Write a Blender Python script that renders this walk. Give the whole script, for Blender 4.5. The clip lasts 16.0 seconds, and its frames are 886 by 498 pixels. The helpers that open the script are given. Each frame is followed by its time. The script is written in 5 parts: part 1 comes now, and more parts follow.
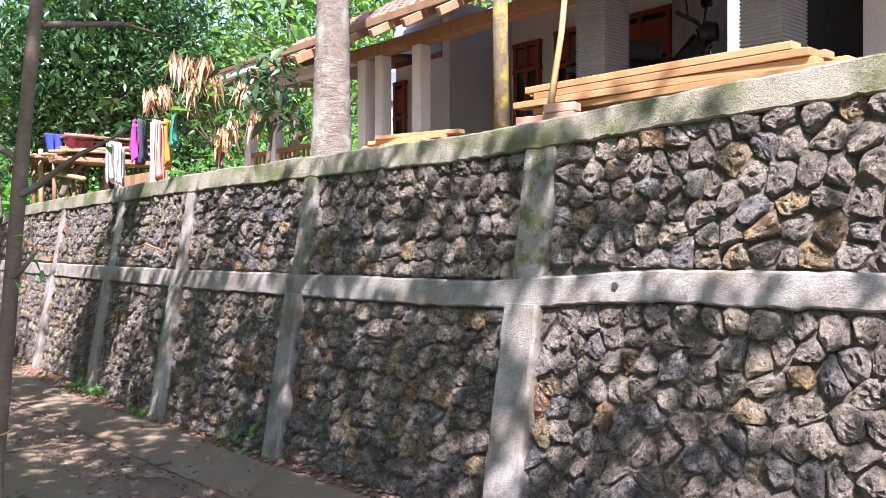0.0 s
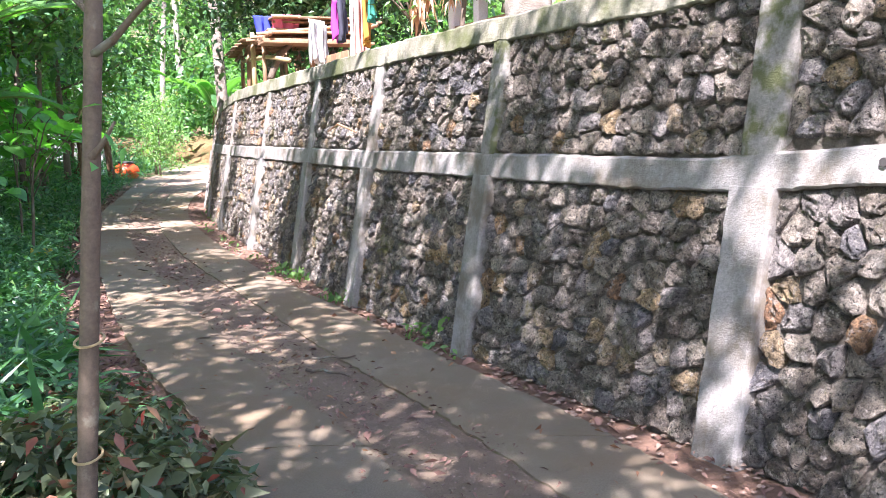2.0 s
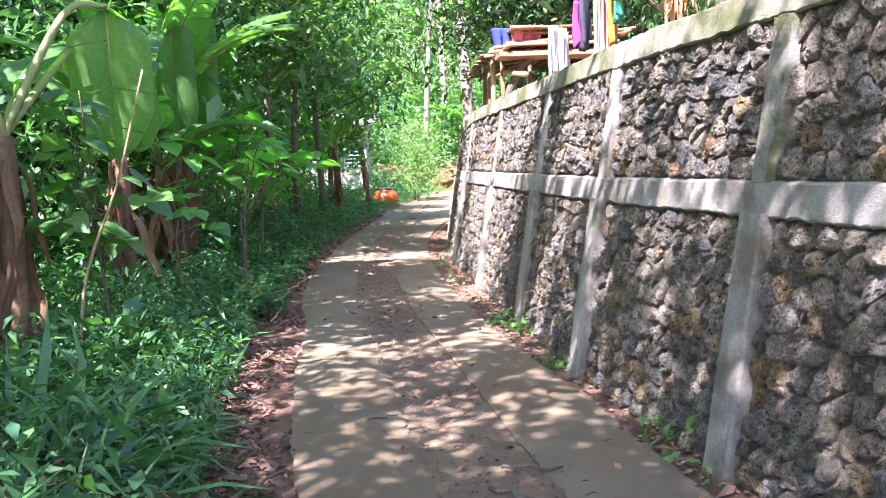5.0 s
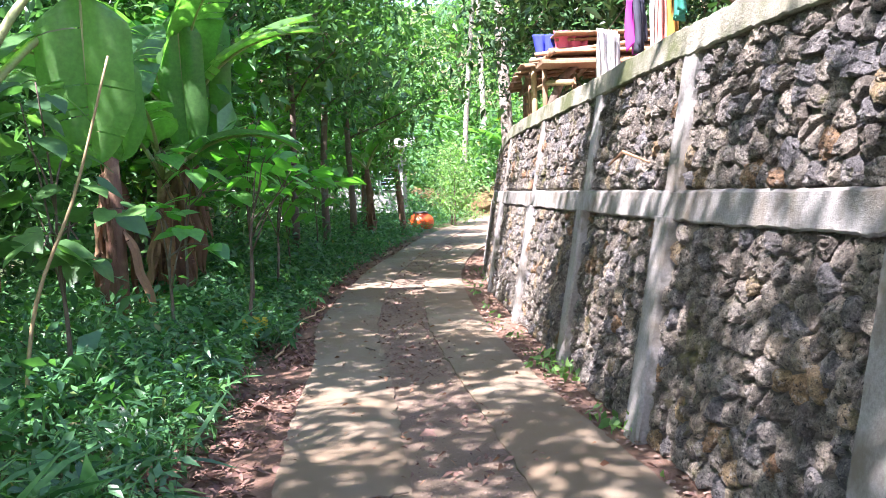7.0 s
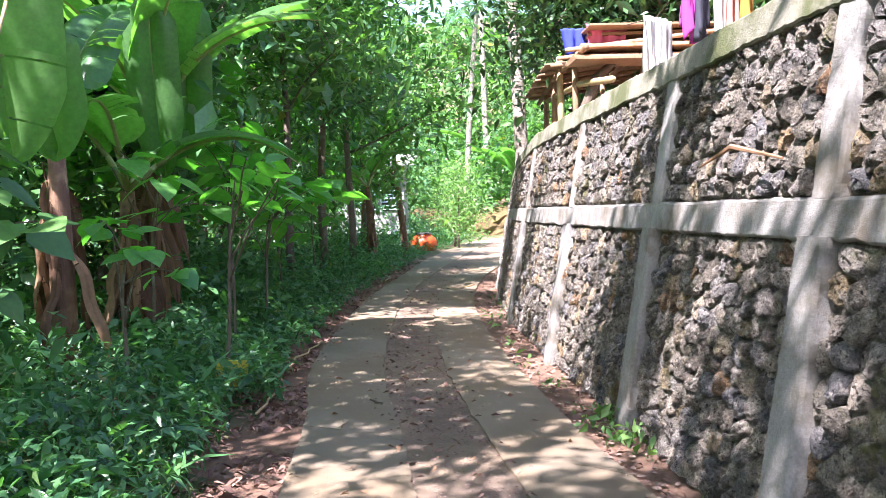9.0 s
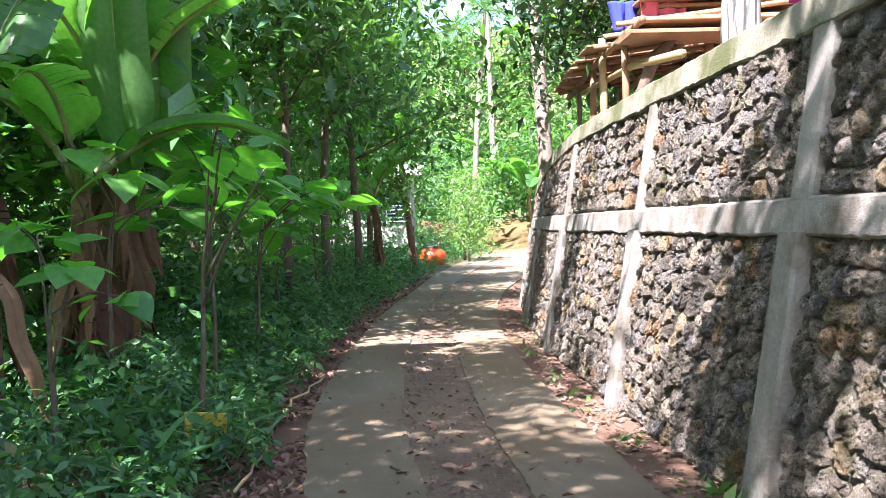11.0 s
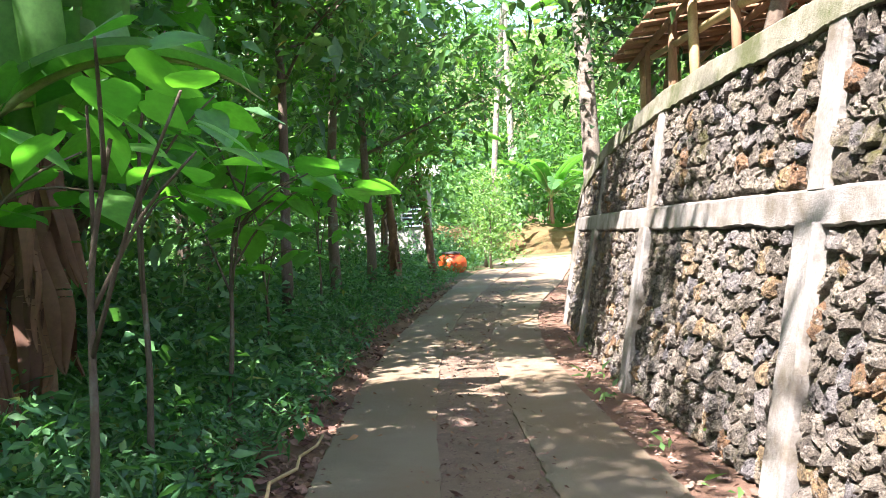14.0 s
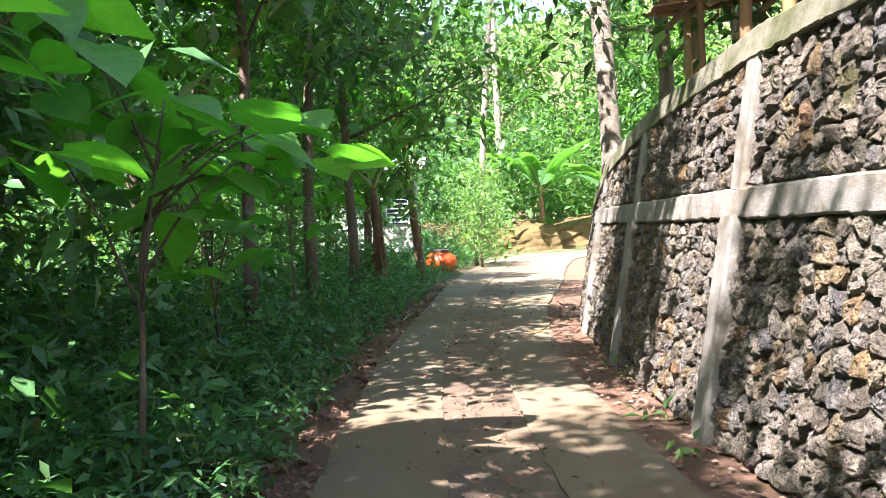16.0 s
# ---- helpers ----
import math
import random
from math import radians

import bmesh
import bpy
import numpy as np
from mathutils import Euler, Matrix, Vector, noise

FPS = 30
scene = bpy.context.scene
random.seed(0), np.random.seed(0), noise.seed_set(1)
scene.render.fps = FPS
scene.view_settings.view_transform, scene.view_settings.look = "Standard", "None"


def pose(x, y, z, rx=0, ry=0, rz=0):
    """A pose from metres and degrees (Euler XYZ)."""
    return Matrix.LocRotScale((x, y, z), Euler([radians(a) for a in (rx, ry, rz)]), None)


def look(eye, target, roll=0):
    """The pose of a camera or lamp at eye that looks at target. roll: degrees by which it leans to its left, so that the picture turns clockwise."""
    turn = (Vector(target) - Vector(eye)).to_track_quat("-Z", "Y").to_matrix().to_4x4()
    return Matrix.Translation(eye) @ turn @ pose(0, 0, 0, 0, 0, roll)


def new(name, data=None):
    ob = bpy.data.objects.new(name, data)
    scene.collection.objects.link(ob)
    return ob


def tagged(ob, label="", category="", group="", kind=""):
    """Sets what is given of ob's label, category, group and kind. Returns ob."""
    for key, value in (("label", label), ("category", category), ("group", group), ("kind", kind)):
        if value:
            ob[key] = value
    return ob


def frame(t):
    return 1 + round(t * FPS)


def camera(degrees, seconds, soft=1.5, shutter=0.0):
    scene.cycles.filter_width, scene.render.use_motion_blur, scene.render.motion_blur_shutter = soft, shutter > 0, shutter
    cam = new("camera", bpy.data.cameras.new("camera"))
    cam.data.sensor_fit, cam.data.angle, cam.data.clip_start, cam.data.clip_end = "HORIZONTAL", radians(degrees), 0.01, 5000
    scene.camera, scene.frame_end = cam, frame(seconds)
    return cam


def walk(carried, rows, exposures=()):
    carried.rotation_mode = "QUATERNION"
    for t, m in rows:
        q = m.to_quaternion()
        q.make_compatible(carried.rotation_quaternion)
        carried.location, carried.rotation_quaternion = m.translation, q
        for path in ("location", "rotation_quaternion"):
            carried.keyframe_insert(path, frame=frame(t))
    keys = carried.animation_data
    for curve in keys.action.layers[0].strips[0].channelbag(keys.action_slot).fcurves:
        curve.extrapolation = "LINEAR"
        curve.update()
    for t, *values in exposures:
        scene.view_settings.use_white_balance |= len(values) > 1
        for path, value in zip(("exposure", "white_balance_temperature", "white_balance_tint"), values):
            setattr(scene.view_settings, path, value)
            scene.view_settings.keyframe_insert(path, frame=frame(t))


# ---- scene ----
cam = camera(53.2, 16.0, soft=0.7)
METRES, EYE, TILT, LEAN, TURN = 11.0, 1.55, 0.0, 0.0, 0.0
ROWS = [
    (0.0, 0.0, 0.0, 0.0, 0.0, 0.0, 0.0),
    (0.5, 0.0026, 0.0136, -0.0012, 3.25, -2.74, 0.17),
    (1.0, 0.005, 0.0321, -0.0026, 6.87, -5.0, 0.41),
    (1.5, 0.0075, 0.0547, -0.0041, 10.6, -6.56, 0.73),
    (2.0, 0.0078, 0.0764, -0.004, 14.25, -7.52, 1.06),
    (2.5, 0.0059, 0.101, -0.0028, 17.81, -7.86, 1.45),
    (3.0, 0.0047, 0.1274, -0.0012, 21.53, -7.58, 2.02),
    (3.5, -0.0014, 0.1519, -0.0018, 24.7, -7.06, 2.07),
    (4.0, -0.0077, 0.177, -0.0021, 27.4, -6.57, 2.18),
    (4.5, -0.0146, 0.2032, -0.0029, 29.59, -6.07, 2.23),
    (7.0, -0.0727, 0.3218, -0.0139, 33.84, -3.8, 1.78),
    (7.5, -0.0935, 0.3469, -0.0149, 33.8, -3.43, 1.68),
    (8.0, -0.1137, 0.373, -0.0165, 33.85, -3.03, 1.58),
    (8.5, -0.1397, 0.3998, -0.0178, 33.72, -2.69, 1.53),
    (9.0, -0.164, 0.4277, -0.019, 33.73, -2.39, 1.56),
    (11.5, -0.2851, 0.5623, -0.0259, 33.91, -1.29, 1.8),
    (12.0, -0.3078, 0.5871, -0.0278, 33.94, -1.12, 1.87),
    (12.5, -0.325, 0.6129, -0.0296, 34.25, -1.0, 2.01),
    (13.0, -0.3435, 0.6388, -0.0315, 34.56, -0.85, 2.15),
    (13.5, -0.3653, 0.6647, -0.0304, 34.72, -0.93, 2.14),
    (14.0, -0.3907, 0.6957, -0.0297, 34.77, -1.03, 2.06),
    (14.5, -0.4173, 0.7246, -0.0304, 34.42, -1.07, 1.93),
    (15.0, -0.4419, 0.7582, -0.0316, 34.26, -1.09, 2.13),
    (15.5, -0.4726, 0.7916, -0.0317, 33.85, -1.17, 1.97),
    (16.0, -0.497, 0.8262, -0.0325, 33.67, -1.23, 2.12),
]
walk(cam, [(t, pose(0, 0, EYE, TILT, LEAN, TURN) @ pose(METRES * x, METRES * y, METRES * z, 90 + pitch, roll, yaw)) for t, x, y, z, yaw, pitch, roll in ROWS],
     exposures=((0.0, 1.9, 6200, 27), (1.5, 2.3, 6100, 27), (3.0, 2.68, 6100, 29), (9.0, 2.5, 6100, 26), (12.5, 2.55, 6500, 23), (16.0, 2.42, 6600, 20)))

# ---- light ----
world = bpy.data.worlds.new("world")
scene.world = world
world.use_nodes = True
sky = world.node_tree.nodes.new("ShaderNodeTexSky")
sky.sky_type = "NISHITA"
sky.sun_disc = False
SUN_TO = Vector((0.02, -0.56, 0.83)).normalized()
sky.sun_elevation = math.asin(SUN_TO.z)
sky.sun_rotation = math.atan2(SUN_TO.x, SUN_TO.y)
sky.air_density, sky.dust_density = 1.2, 1.5
bg = world.node_tree.nodes["Background"]
bg.inputs["Strength"].default_value = 0.09
world.node_tree.links.new(sky.outputs[0], bg.inputs["Color"])
sun_data = bpy.data.lights.new("sun", "SUN")
sun_data.energy, sun_data.angle, sun_data.color = 5.0, radians(0.53), (1.0, 0.975, 0.93)
sun = new("sun", sun_data)
sun.matrix_world = look(SUN_TO * 60, (0, 0, 0))


# ---- materials ----
def material(name):
    m = bpy.data.materials.new(name)
    m.use_nodes = True
    t = m.node_tree
    return m, t, t.nodes["Principled BSDF"]


def node(t, kind, **inputs):
    n = t.nodes.new(kind)
    for k, v in inputs.items():
        n.inputs[k.replace("_", " ")].default_value = v
    return n


def ramp(t, fac, stops):
    r = t.nodes.new("ShaderNodeValToRGB")
    e = r.color_ramp.elements
    while len(e) < len(stops):
        e.new(0.5)
    for el, (p, c) in zip(e, stops):
        el.position, el.color = p, (*c, 1)
    t.links.new(fac, r.inputs[0])
    return r.outputs[0]


def mix(t, fac, a, b, blend="MIX"):
    n = t.nodes.new("ShaderNodeMix")
    n.data_type, n.blend_type = "RGBA", blend
    for sock, v in ((n.inputs[0], fac), (n.inputs[6], a), (n.inputs[7], b)):
        if isinstance(v, (int, float)):
            sock.default_value = v
        elif isinstance(v, tuple):
            sock.default_value = (*v, 1)
        else:
            t.links.new(v, sock)
    return n.outputs[2]


def noise_tex(t, scale, detail=5, rough=0.6, stretch=None, generated=False):
    c = t.nodes.new("ShaderNodeTexCoord")
    out = c.outputs["Object"]
    if not generated:
        g = t.nodes.new("ShaderNodeNewGeometry")
        out = g.outputs["Position"]
    if stretch:
        mp = t.nodes.new("ShaderNodeMapping")
        mp.inputs["Scale"].default_value = stretch
        t.links.new(out, mp.inputs[0])
        out = mp.outputs[0]
    n = node(t, "ShaderNodeTexNoise", Scale=scale, Detail=detail, Roughness=rough)
    t.links.new(out, n.inputs["Vector"])
    return n.outputs["Fac"]


def bump(t, height, strength, dist, bsdf):
    b = node(t, "ShaderNodeBump", Strength=strength, Distance=dist)
    t.links.new(height, b.inputs["Height"])
    t.links.new(b.outputs[0], bsdf.inputs["Normal"])


def chance(t, whole=False):
    """A value from 0 to 1 of its own for each object and, unless whole, each loose piece."""
    o, g = t.nodes.new("ShaderNodeObjectInfo"), t.nodes.new("ShaderNodeNewGeometry")
    a = t.nodes.new("ShaderNodeMath")
    t.links.new(o.outputs["Random"], a.inputs[0])
    a.inputs[1].default_value = 0.0
    if not whole:
        t.links.new(g.outputs["Random Per Island"], a.inputs[1])
    f = t.nodes.new("ShaderNodeMath")
    f.operation = "FRACT"
    t.links.new(a.outputs[0], f.inputs[0])
    return f.outputs[0]


def surface(name, dark, light, scale=4.0, grain=60.0, rough=0.8, relief=0.4, dist=0.01, stain=None, stain_scale=1.2, stain_at=(0.5, 0.65), stretch=None, metal=0.0, vary=0.0, even_grain=False):
    """A worn surface: two colours at a coarse and a fine scale, a third as stains, and relief."""
    m, t, b = material(name)
    coarse, fine = noise_tex(t, scale, stretch=stretch), noise_tex(t, grain, 6, 0.75, stretch=None if even_grain else stretch)
    col = ramp(t, coarse, ((0.3, dark), (0.7, light)))
    col = mix(t, 0.45, col, ramp(t, fine, ((0.25, tuple(0.45 * c for c in dark)), (0.75, tuple(min(1, 1.25 * c) for c in light)))))
    if stain:
        s = noise_tex(t, stain_scale, 6, 0.65)
        col = mix(t, ramp(t, s, ((stain_at[0], (0, 0, 0)), (stain_at[1], (1, 1, 1)))), col, stain)
    if vary:
        v = ramp(t, chance(t), ((0, (1 - vary,) * 3), (1, (1 + vary * 0.6,) * 3)))
        col = mix(t, 1.0, col, v, "MULTIPLY")
    t.links.new(col, b.inputs["Base Color"])
    b.inputs["Roughness"].default_value, b.inputs["Metallic"].default_value = rough, metal
    both = t.nodes.new("ShaderNodeMath")
    t.links.new(coarse, both.inputs[0])
    t.links.new(fine, both.inputs[1])
    bump(t, both.outputs[0], relief, dist, b)
    return m


def stone_material():
    """Vesicular lava stone: each piece its own grey or brown, a pale crust, dark pits, and moss on some."""
    m, t, b = material("lava_stone")
    c = chance(t)
    base = ramp(t, c, ((0.0, (0.14, 0.12, 0.10)), (0.22, (0.24, 0.21, 0.175)), (0.45, (0.31, 0.275, 0.23)), (0.6, (0.19, 0.185, 0.195)), (0.74, (0.30, 0.27, 0.25)), (0.86, (0.37, 0.325, 0.265)), (0.95, (0.34, 0.25, 0.14)), (1.0, (0.27, 0.155, 0.09))))
    coarse, fine, pits, crust = noise_tex(t, 13, 8, 0.75), noise_tex(t, 120, 4, 0.75), noise_tex(t, 46, 6, 0.75), noise_tex(t, 21, 7, 0.7)
    col = mix(t, 1.0, base, ramp(t, coarse, ((0.34, (0.42, 0.41, 0.40)), (0.5, (1.0, 0.99, 0.97)), (0.64, (1.7, 1.65, 1.55)))), "MULTIPLY")
    col = mix(t, ramp(t, crust, ((0.54, (0, 0, 0)), (0.62, (0.8, 0.8, 0.8)))), col, (0.48, 0.435, 0.38))
    col = mix(t, 0.55, col, ramp(t, fine, ((0.32, (0.06, 0.06, 0.06)), (0.68, (0.92, 0.9, 0.87)))), "OVERLAY")
    col = mix(t, ramp(t, pits, ((0.38, (0.95, 0.95, 0.95)), (0.45, (0, 0, 0)))), col, (0.03, 0.027, 0.025))
    moss = noise_tex(t, 2.1, 7, 0.75)
    col = mix(t, ramp(t, moss, ((0.58, (0, 0, 0)), (0.68, (0.8, 0.8, 0.8)))), col, (0.17, 0.16, 0.045))
    t.links.new(col, b.inputs["Base Color"])
    b.inputs["Roughness"].default_value = 0.75
    b.inputs["Specular IOR Level"].default_value = 0.35
    both = node(t, "ShaderNodeMath")
    t.links.new(coarse, both.inputs[0])
    t.links.new(pits, both.inputs[1])
    bump(t, both.outputs[0], 1.0, 0.075, b)
    return m


def leaf_material(name, low, high, glow, rough=0.45, through_part=0.35, dry=None, dry_from=0.95, whole=False):
    m, t, b = material(name)
    c = chance(t, whole)
    stops = [(0.0, low), (0.8 if dry else 1.0, high)] + ([(dry_from, high), (1.0, dry)] if dry else [])
    col = ramp(t, c, stops)
    col = mix(t, 0.5, col, mix(t, 1.0, col, ramp(t, noise_tex(t, 25, 3), ((0.3, (0.7, 0.7, 0.7)), (0.7, (1.3, 1.3, 1.2)))), "MULTIPLY"))
    t.links.new(col, b.inputs["Base Color"])
    b.inputs["Roughness"].default_value = rough
    tr = node(t, "ShaderNodeBsdfTranslucent")
    t.links.new(mix(t, 1.0, col, glow, "MULTIPLY"), tr.inputs["Color"])
    mx = t.nodes.new("ShaderNodeMixShader")
    mx.inputs[0].default_value = through_part
    out = t.nodes["Material Output"]
    t.links.new(b.outputs[0], mx.inputs[1])
    t.links.new(tr.outputs[0], mx.inputs[2])
    t.links.new(mx.outputs[0], out.inputs["Surface"])
    return m


STONE = stone_material()
MORTAR = surface("mortar", (0.12, 0.10, 0.08), (0.30, 0.26, 0.205), 17, 80, 0.95, 1.0, 0.06, stain=(0.12, 0.12, 0.06), stain_at=(0.58, 0.72))
CONCRETE = surface("pillar_concrete", (0.186, 0.172, 0.153), (0.400, 0.377, 0.349), 4, 60, 0.85, 0.9, 0.014, stain=(0.155, 0.13, 0.095), stain_scale=3.2, stain_at=(0.46, 0.64), even_grain=True, stretch=(1, 1, 0.3))
CAP = surface("cap_concrete", (0.155, 0.145, 0.10), (0.36, 0.335, 0.26), 4, 60, 0.9, 0.9, 0.014, stain=(0.10, 0.11, 0.042), stain_scale=2.4, stain_at=(0.44, 0.6), even_grain=True, stretch=(1, 1, 0.4))
MOSS_CONCRETE = surface("mossy_concrete", (0.19, 0.175, 0.15), (0.40, 0.375, 0.335), 5, 60, 0.9, 1.0, 0.02, stain=(0.105, 0.115, 0.045), stain_scale=6.5, stain_at=(0.46, 0.6), even_grain=True, stretch=(1, 1, 0.35))
TRACK = surface("track_concrete", (0.165, 0.13, 0.088), (0.315, 0.262, 0.185), 1.1, 140, 0.9, 1.0, 0.012, stain=(0.22, 0.16, 0.098), stain_scale=0.5, stain_at=(0.4, 0.58))
STRIP = surface("red_gravel", (0.138, 0.095, 0.067), (0.304, 0.216, 0.156), 9, 130, 0.95, 1.0, 0.02, stain=(0.28, 0.205, 0.132), stain_scale=0.6, stain_at=(0.44, 0.6))
SOIL = surface("brown_soil", (0.13, 0.075, 0.045), (0.26, 0.16, 0.105), 1.2, 40, 0.95, 0.9, 0.03, stain=(0.06, 0.085, 0.025), stain_scale=0.5, stain_at=(0.36, 0.5))
BANK = surface("earth_bank", (0.075, 0.048, 0.02), (0.25, 0.17, 0.07), 2.5, 20, 0.95, 1.0, 0.08, stain=(0.1, 0.12, 0.04), stain_at=(0.6, 0.7))
WHITE = surface("white_plaster", (0.70, 0.70, 0.71), (0.82, 0.82, 0.83), 1.5, 60, 0.7, 0.15, 0.004, stain=(0.55, 0.53, 0.5), stain_at=(0.62, 0.8))
GREY_PLASTER = surface("grey_plaster", (0.28, 0.27, 0.26), (0.42, 0.41, 0.39), 2, 50, 0.9, 0.3, 0.006, stain=(0.2, 0.18, 0.16))
ROOF_TILE = surface("clay_tile", (0.22, 0.085, 0.06), (0.40, 0.19, 0.13), 3, 40, 0.8, 0.4, 0.01, stain=(0.12, 0.09, 0.08), vary=0.35)
RED_WOOD = surface("red_brown_paint", (0.20, 0.035, 0.022), (0.30, 0.06, 0.04), 4, 50, 0.5, 0.2, 0.003)
WOOD = surface("weathered_wood", (0.21, 0.115, 0.062), (0.42, 0.26, 0.15), 6, 60, 0.8, 0.5, 0.006, stretch=(1, 1, 0.2), vary=0.3)
LUMBER = surface("fresh_sawn_wood", (0.36, 0.17, 0.065), (0.56, 0.32, 0.15), 5, 60, 0.75, 0.4, 0.004, stretch=(0.25, 0.25, 1.5), vary=0.25)
BAMBOO = surface("bamboo_pole", (0.36, 0.25, 0.11), (0.56, 0.42, 0.22), 5, 40, 0.6, 0.3, 0.004, vary=0.25)
BARK = surface("grey_brown_bark", (0.085, 0.06, 0.042), (0.20, 0.155, 0.115), 7, 50, 0.9, 0.9, 0.012, stain=(0.22, 0.23, 0.19), stain_scale=4, stain_at=(0.58, 0.7), stretch=(1, 1, 0.35))
PALM_BARK = surface("palm_bark", (0.10, 0.08, 0.06), (0.33, 0.285, 0.23), 9, 45, 0.9, 1.0, 0.025, stain=(0.36, 0.35, 0.30), stain_scale=5, stretch=(1, 1, 2.5))
SHEATH_LEAF = leaf_material("hanging_dry_leaf", (0.10, 0.048, 0.03), (0.27, 0.155, 0.085), (1.2, 1.0, 0.7), 0.8, 0.12, whole=True)
DRY = leaf_material("dry_leaf", (0.16, 0.075, 0.04), (0.36, 0.21, 0.12), (1.2, 1.0, 0.7), 0.8, 0.15)
LITTER = leaf_material("fallen_leaf", (0.10, 0.05, 0.038), (0.29, 0.165, 0.125), (1.1, 0.9, 0.7), 0.75, 0.05)
LEAF = leaf_material("green_leaf", (0.040, 0.106, 0.043), (0.119, 0.250, 0.075), (1.7, 2.1, 0.8), 0.4, 0.38, (0.2, 0.2, 0.03), 0.97)
LEAF_DARK = leaf_material("dark_leaf", (0.037, 0.109, 0.054), (0.126, 0.277, 0.104), (1.6, 2.0, 0.9), 0.3, 0.25)
LEAF_LIGHT = leaf_material("light_leaf", (0.069, 0.155, 0.052), (0.207, 0.356, 0.115), (1.6, 1.9, 0.8), 0.42, 0.42)
BROAD = leaf_material("broad_leaf", (0.053, 0.171, 0.059), (0.127, 0.320, 0.082), (1.9, 2.7, 0.5), 0.36, 0.45)
BANANA = leaf_material("banana_leaf", (0.069, 0.172, 0.063), (0.138, 0.276, 0.098), (1.7, 2.3, 0.6), 0.3, 0.5, whole=True)
BUSH = leaf_material("undergrowth_leaf", (0.028, 0.098, 0.048), (0.095, 0.233, 0.085), (1.6, 2.1, 0.7), 0.38, 0.3, (0.19, 0.2, 0.05), 0.975)
MANGO = leaf_material("mango_leaf", (0.02, 0.055, 0.022), (0.055, 0.13, 0.042), (1.6, 2.0, 0.8), 0.35, 0.15)
YELLOW_LEAF = leaf_material("yellowed_leaf", (0.40, 0.24, 0.14), (0.58, 0.39, 0.25), (1.2, 1.0, 0.8), 0.6, 0.3)


# ---- mesh helpers ----
def mesh_of(name, verts, faces, mat, smooth=False):
    me = bpy.data.meshes.new(name)
    me.from_pydata([tuple(v) for v in verts], [], faces)
    if mat:
        me.materials.append(mat)
    if smooth:
        me.polygons.foreach_set("use_smooth", [True] * len(me.polygons))
    me.update()
    return me


def part(name, shape, mat, parent=None, label="", smooth=False):
    """Links a bmesh, a mesh or a (verts, faces) pair as one mesh object, under a thing or a part if one is given."""
    if isinstance(shape, bmesh.types.BMesh):
        me = bpy.data.meshes.new(name)
        shape.to_mesh(me)
        shape.free()
        me.materials.append(mat)
        if smooth:
            me.polygons.foreach_set("use_smooth", [True] * len(me.polygons))
    elif isinstance(shape, bpy.types.Mesh):
        me = shape
    else:
        me = mesh_of(name, shape[0], shape[1], mat, smooth)
    ob = new(name, me)
    if parent:
        ob.parent = parent
    return tagged(ob, label) if label else ob


def thing(name, label, category, m=None, group="", kind=""):
    ob = new(name)
    ob.empty_display_size = 0.1
    if m:
        ob.matrix_world = m
    return tagged(ob, label, category, group, kind)


def box(bm, size, at=(0, 0, 0), turn=(0, 0, 0), bevel=0.0):
    r = bmesh.ops.create_cube(bm, size=1.0)
    vs = r["verts"]
    bmesh.ops.scale(bm, vec=size, verts=vs)
    if bevel:
        es = list({e for v in vs for e in v.link_edges})
        out = bmesh.ops.bevel(bm, geom=es, offset=bevel, segments=1, affect="EDGES")
        vs = list({v for f in out["faces"] for v in f.verts} | {v for v in vs if v.is_valid})
    bmesh.ops.transform(bm, matrix=pose(*at, *turn), verts=vs)
    return bm


def a_box(size, at=(0, 0, 0), turn=(0, 0, 0), bevel=0.006):
    return box(bmesh.new(), size, at, turn, bevel)


def tube(pts, radii, sides=8, rings=True):
    """A tapered round limb along points."""
    verts, faces = [], []
    pts = [Vector(p) for p in pts]
    side = None
    for i, p in enumerate(pts):
        d = (pts[min(i + 1, len(pts) - 1)] - pts[max(i - 1, 0)]).normalized()
        if side is None:
            side = d.cross(Vector((0.3, 1, 0.2))).normalized()
        side = (side - d * side.dot(d)).normalized()
        up = d.cross(side)
        for k in range(sides):
            a = math.tau * k / sides
            verts.append(p + (side * math.cos(a) + up * math.sin(a)) * radii[i])
    for i in range(len(pts) - 1):
        for k in range(sides):
            a, b = i * sides + k, i * sides + (k + 1) % sides
            faces.append((a, b, b + sides, a + sides))
    n = len(pts) * sides
    faces.append(tuple(range(sides))[::-1])
    faces.append(tuple(range(n - sides, n)))
    return verts, faces


def joined(shapes):
    verts, faces = [], []
    for v, f in shapes:
        o = len(verts)
        verts += list(v)
        faces += [tuple(i + o for i in q) for q in f]
    return verts, faces


def curve_points(points, n):
    """n + 1 points on a smooth curve through the given ones."""
    p = np.array(points, float)
    p = np.vstack([2 * p[0] - p[1], p, 2 * p[-1] - p[-2]])
    out = []
    for u in np.linspace(0, len(points) - 1, n + 1):
        i = min(int(u), len(points) - 2)
        f = u - i
        a, b, c, d = p[i:i + 4]
        out.append(0.5 * (2 * b + (c - a) * f + (2 * a - 5 * b + 4 * c - d) * f * f + (3 * b - a - 3 * c + d) * f ** 3))
    return np.array(out)


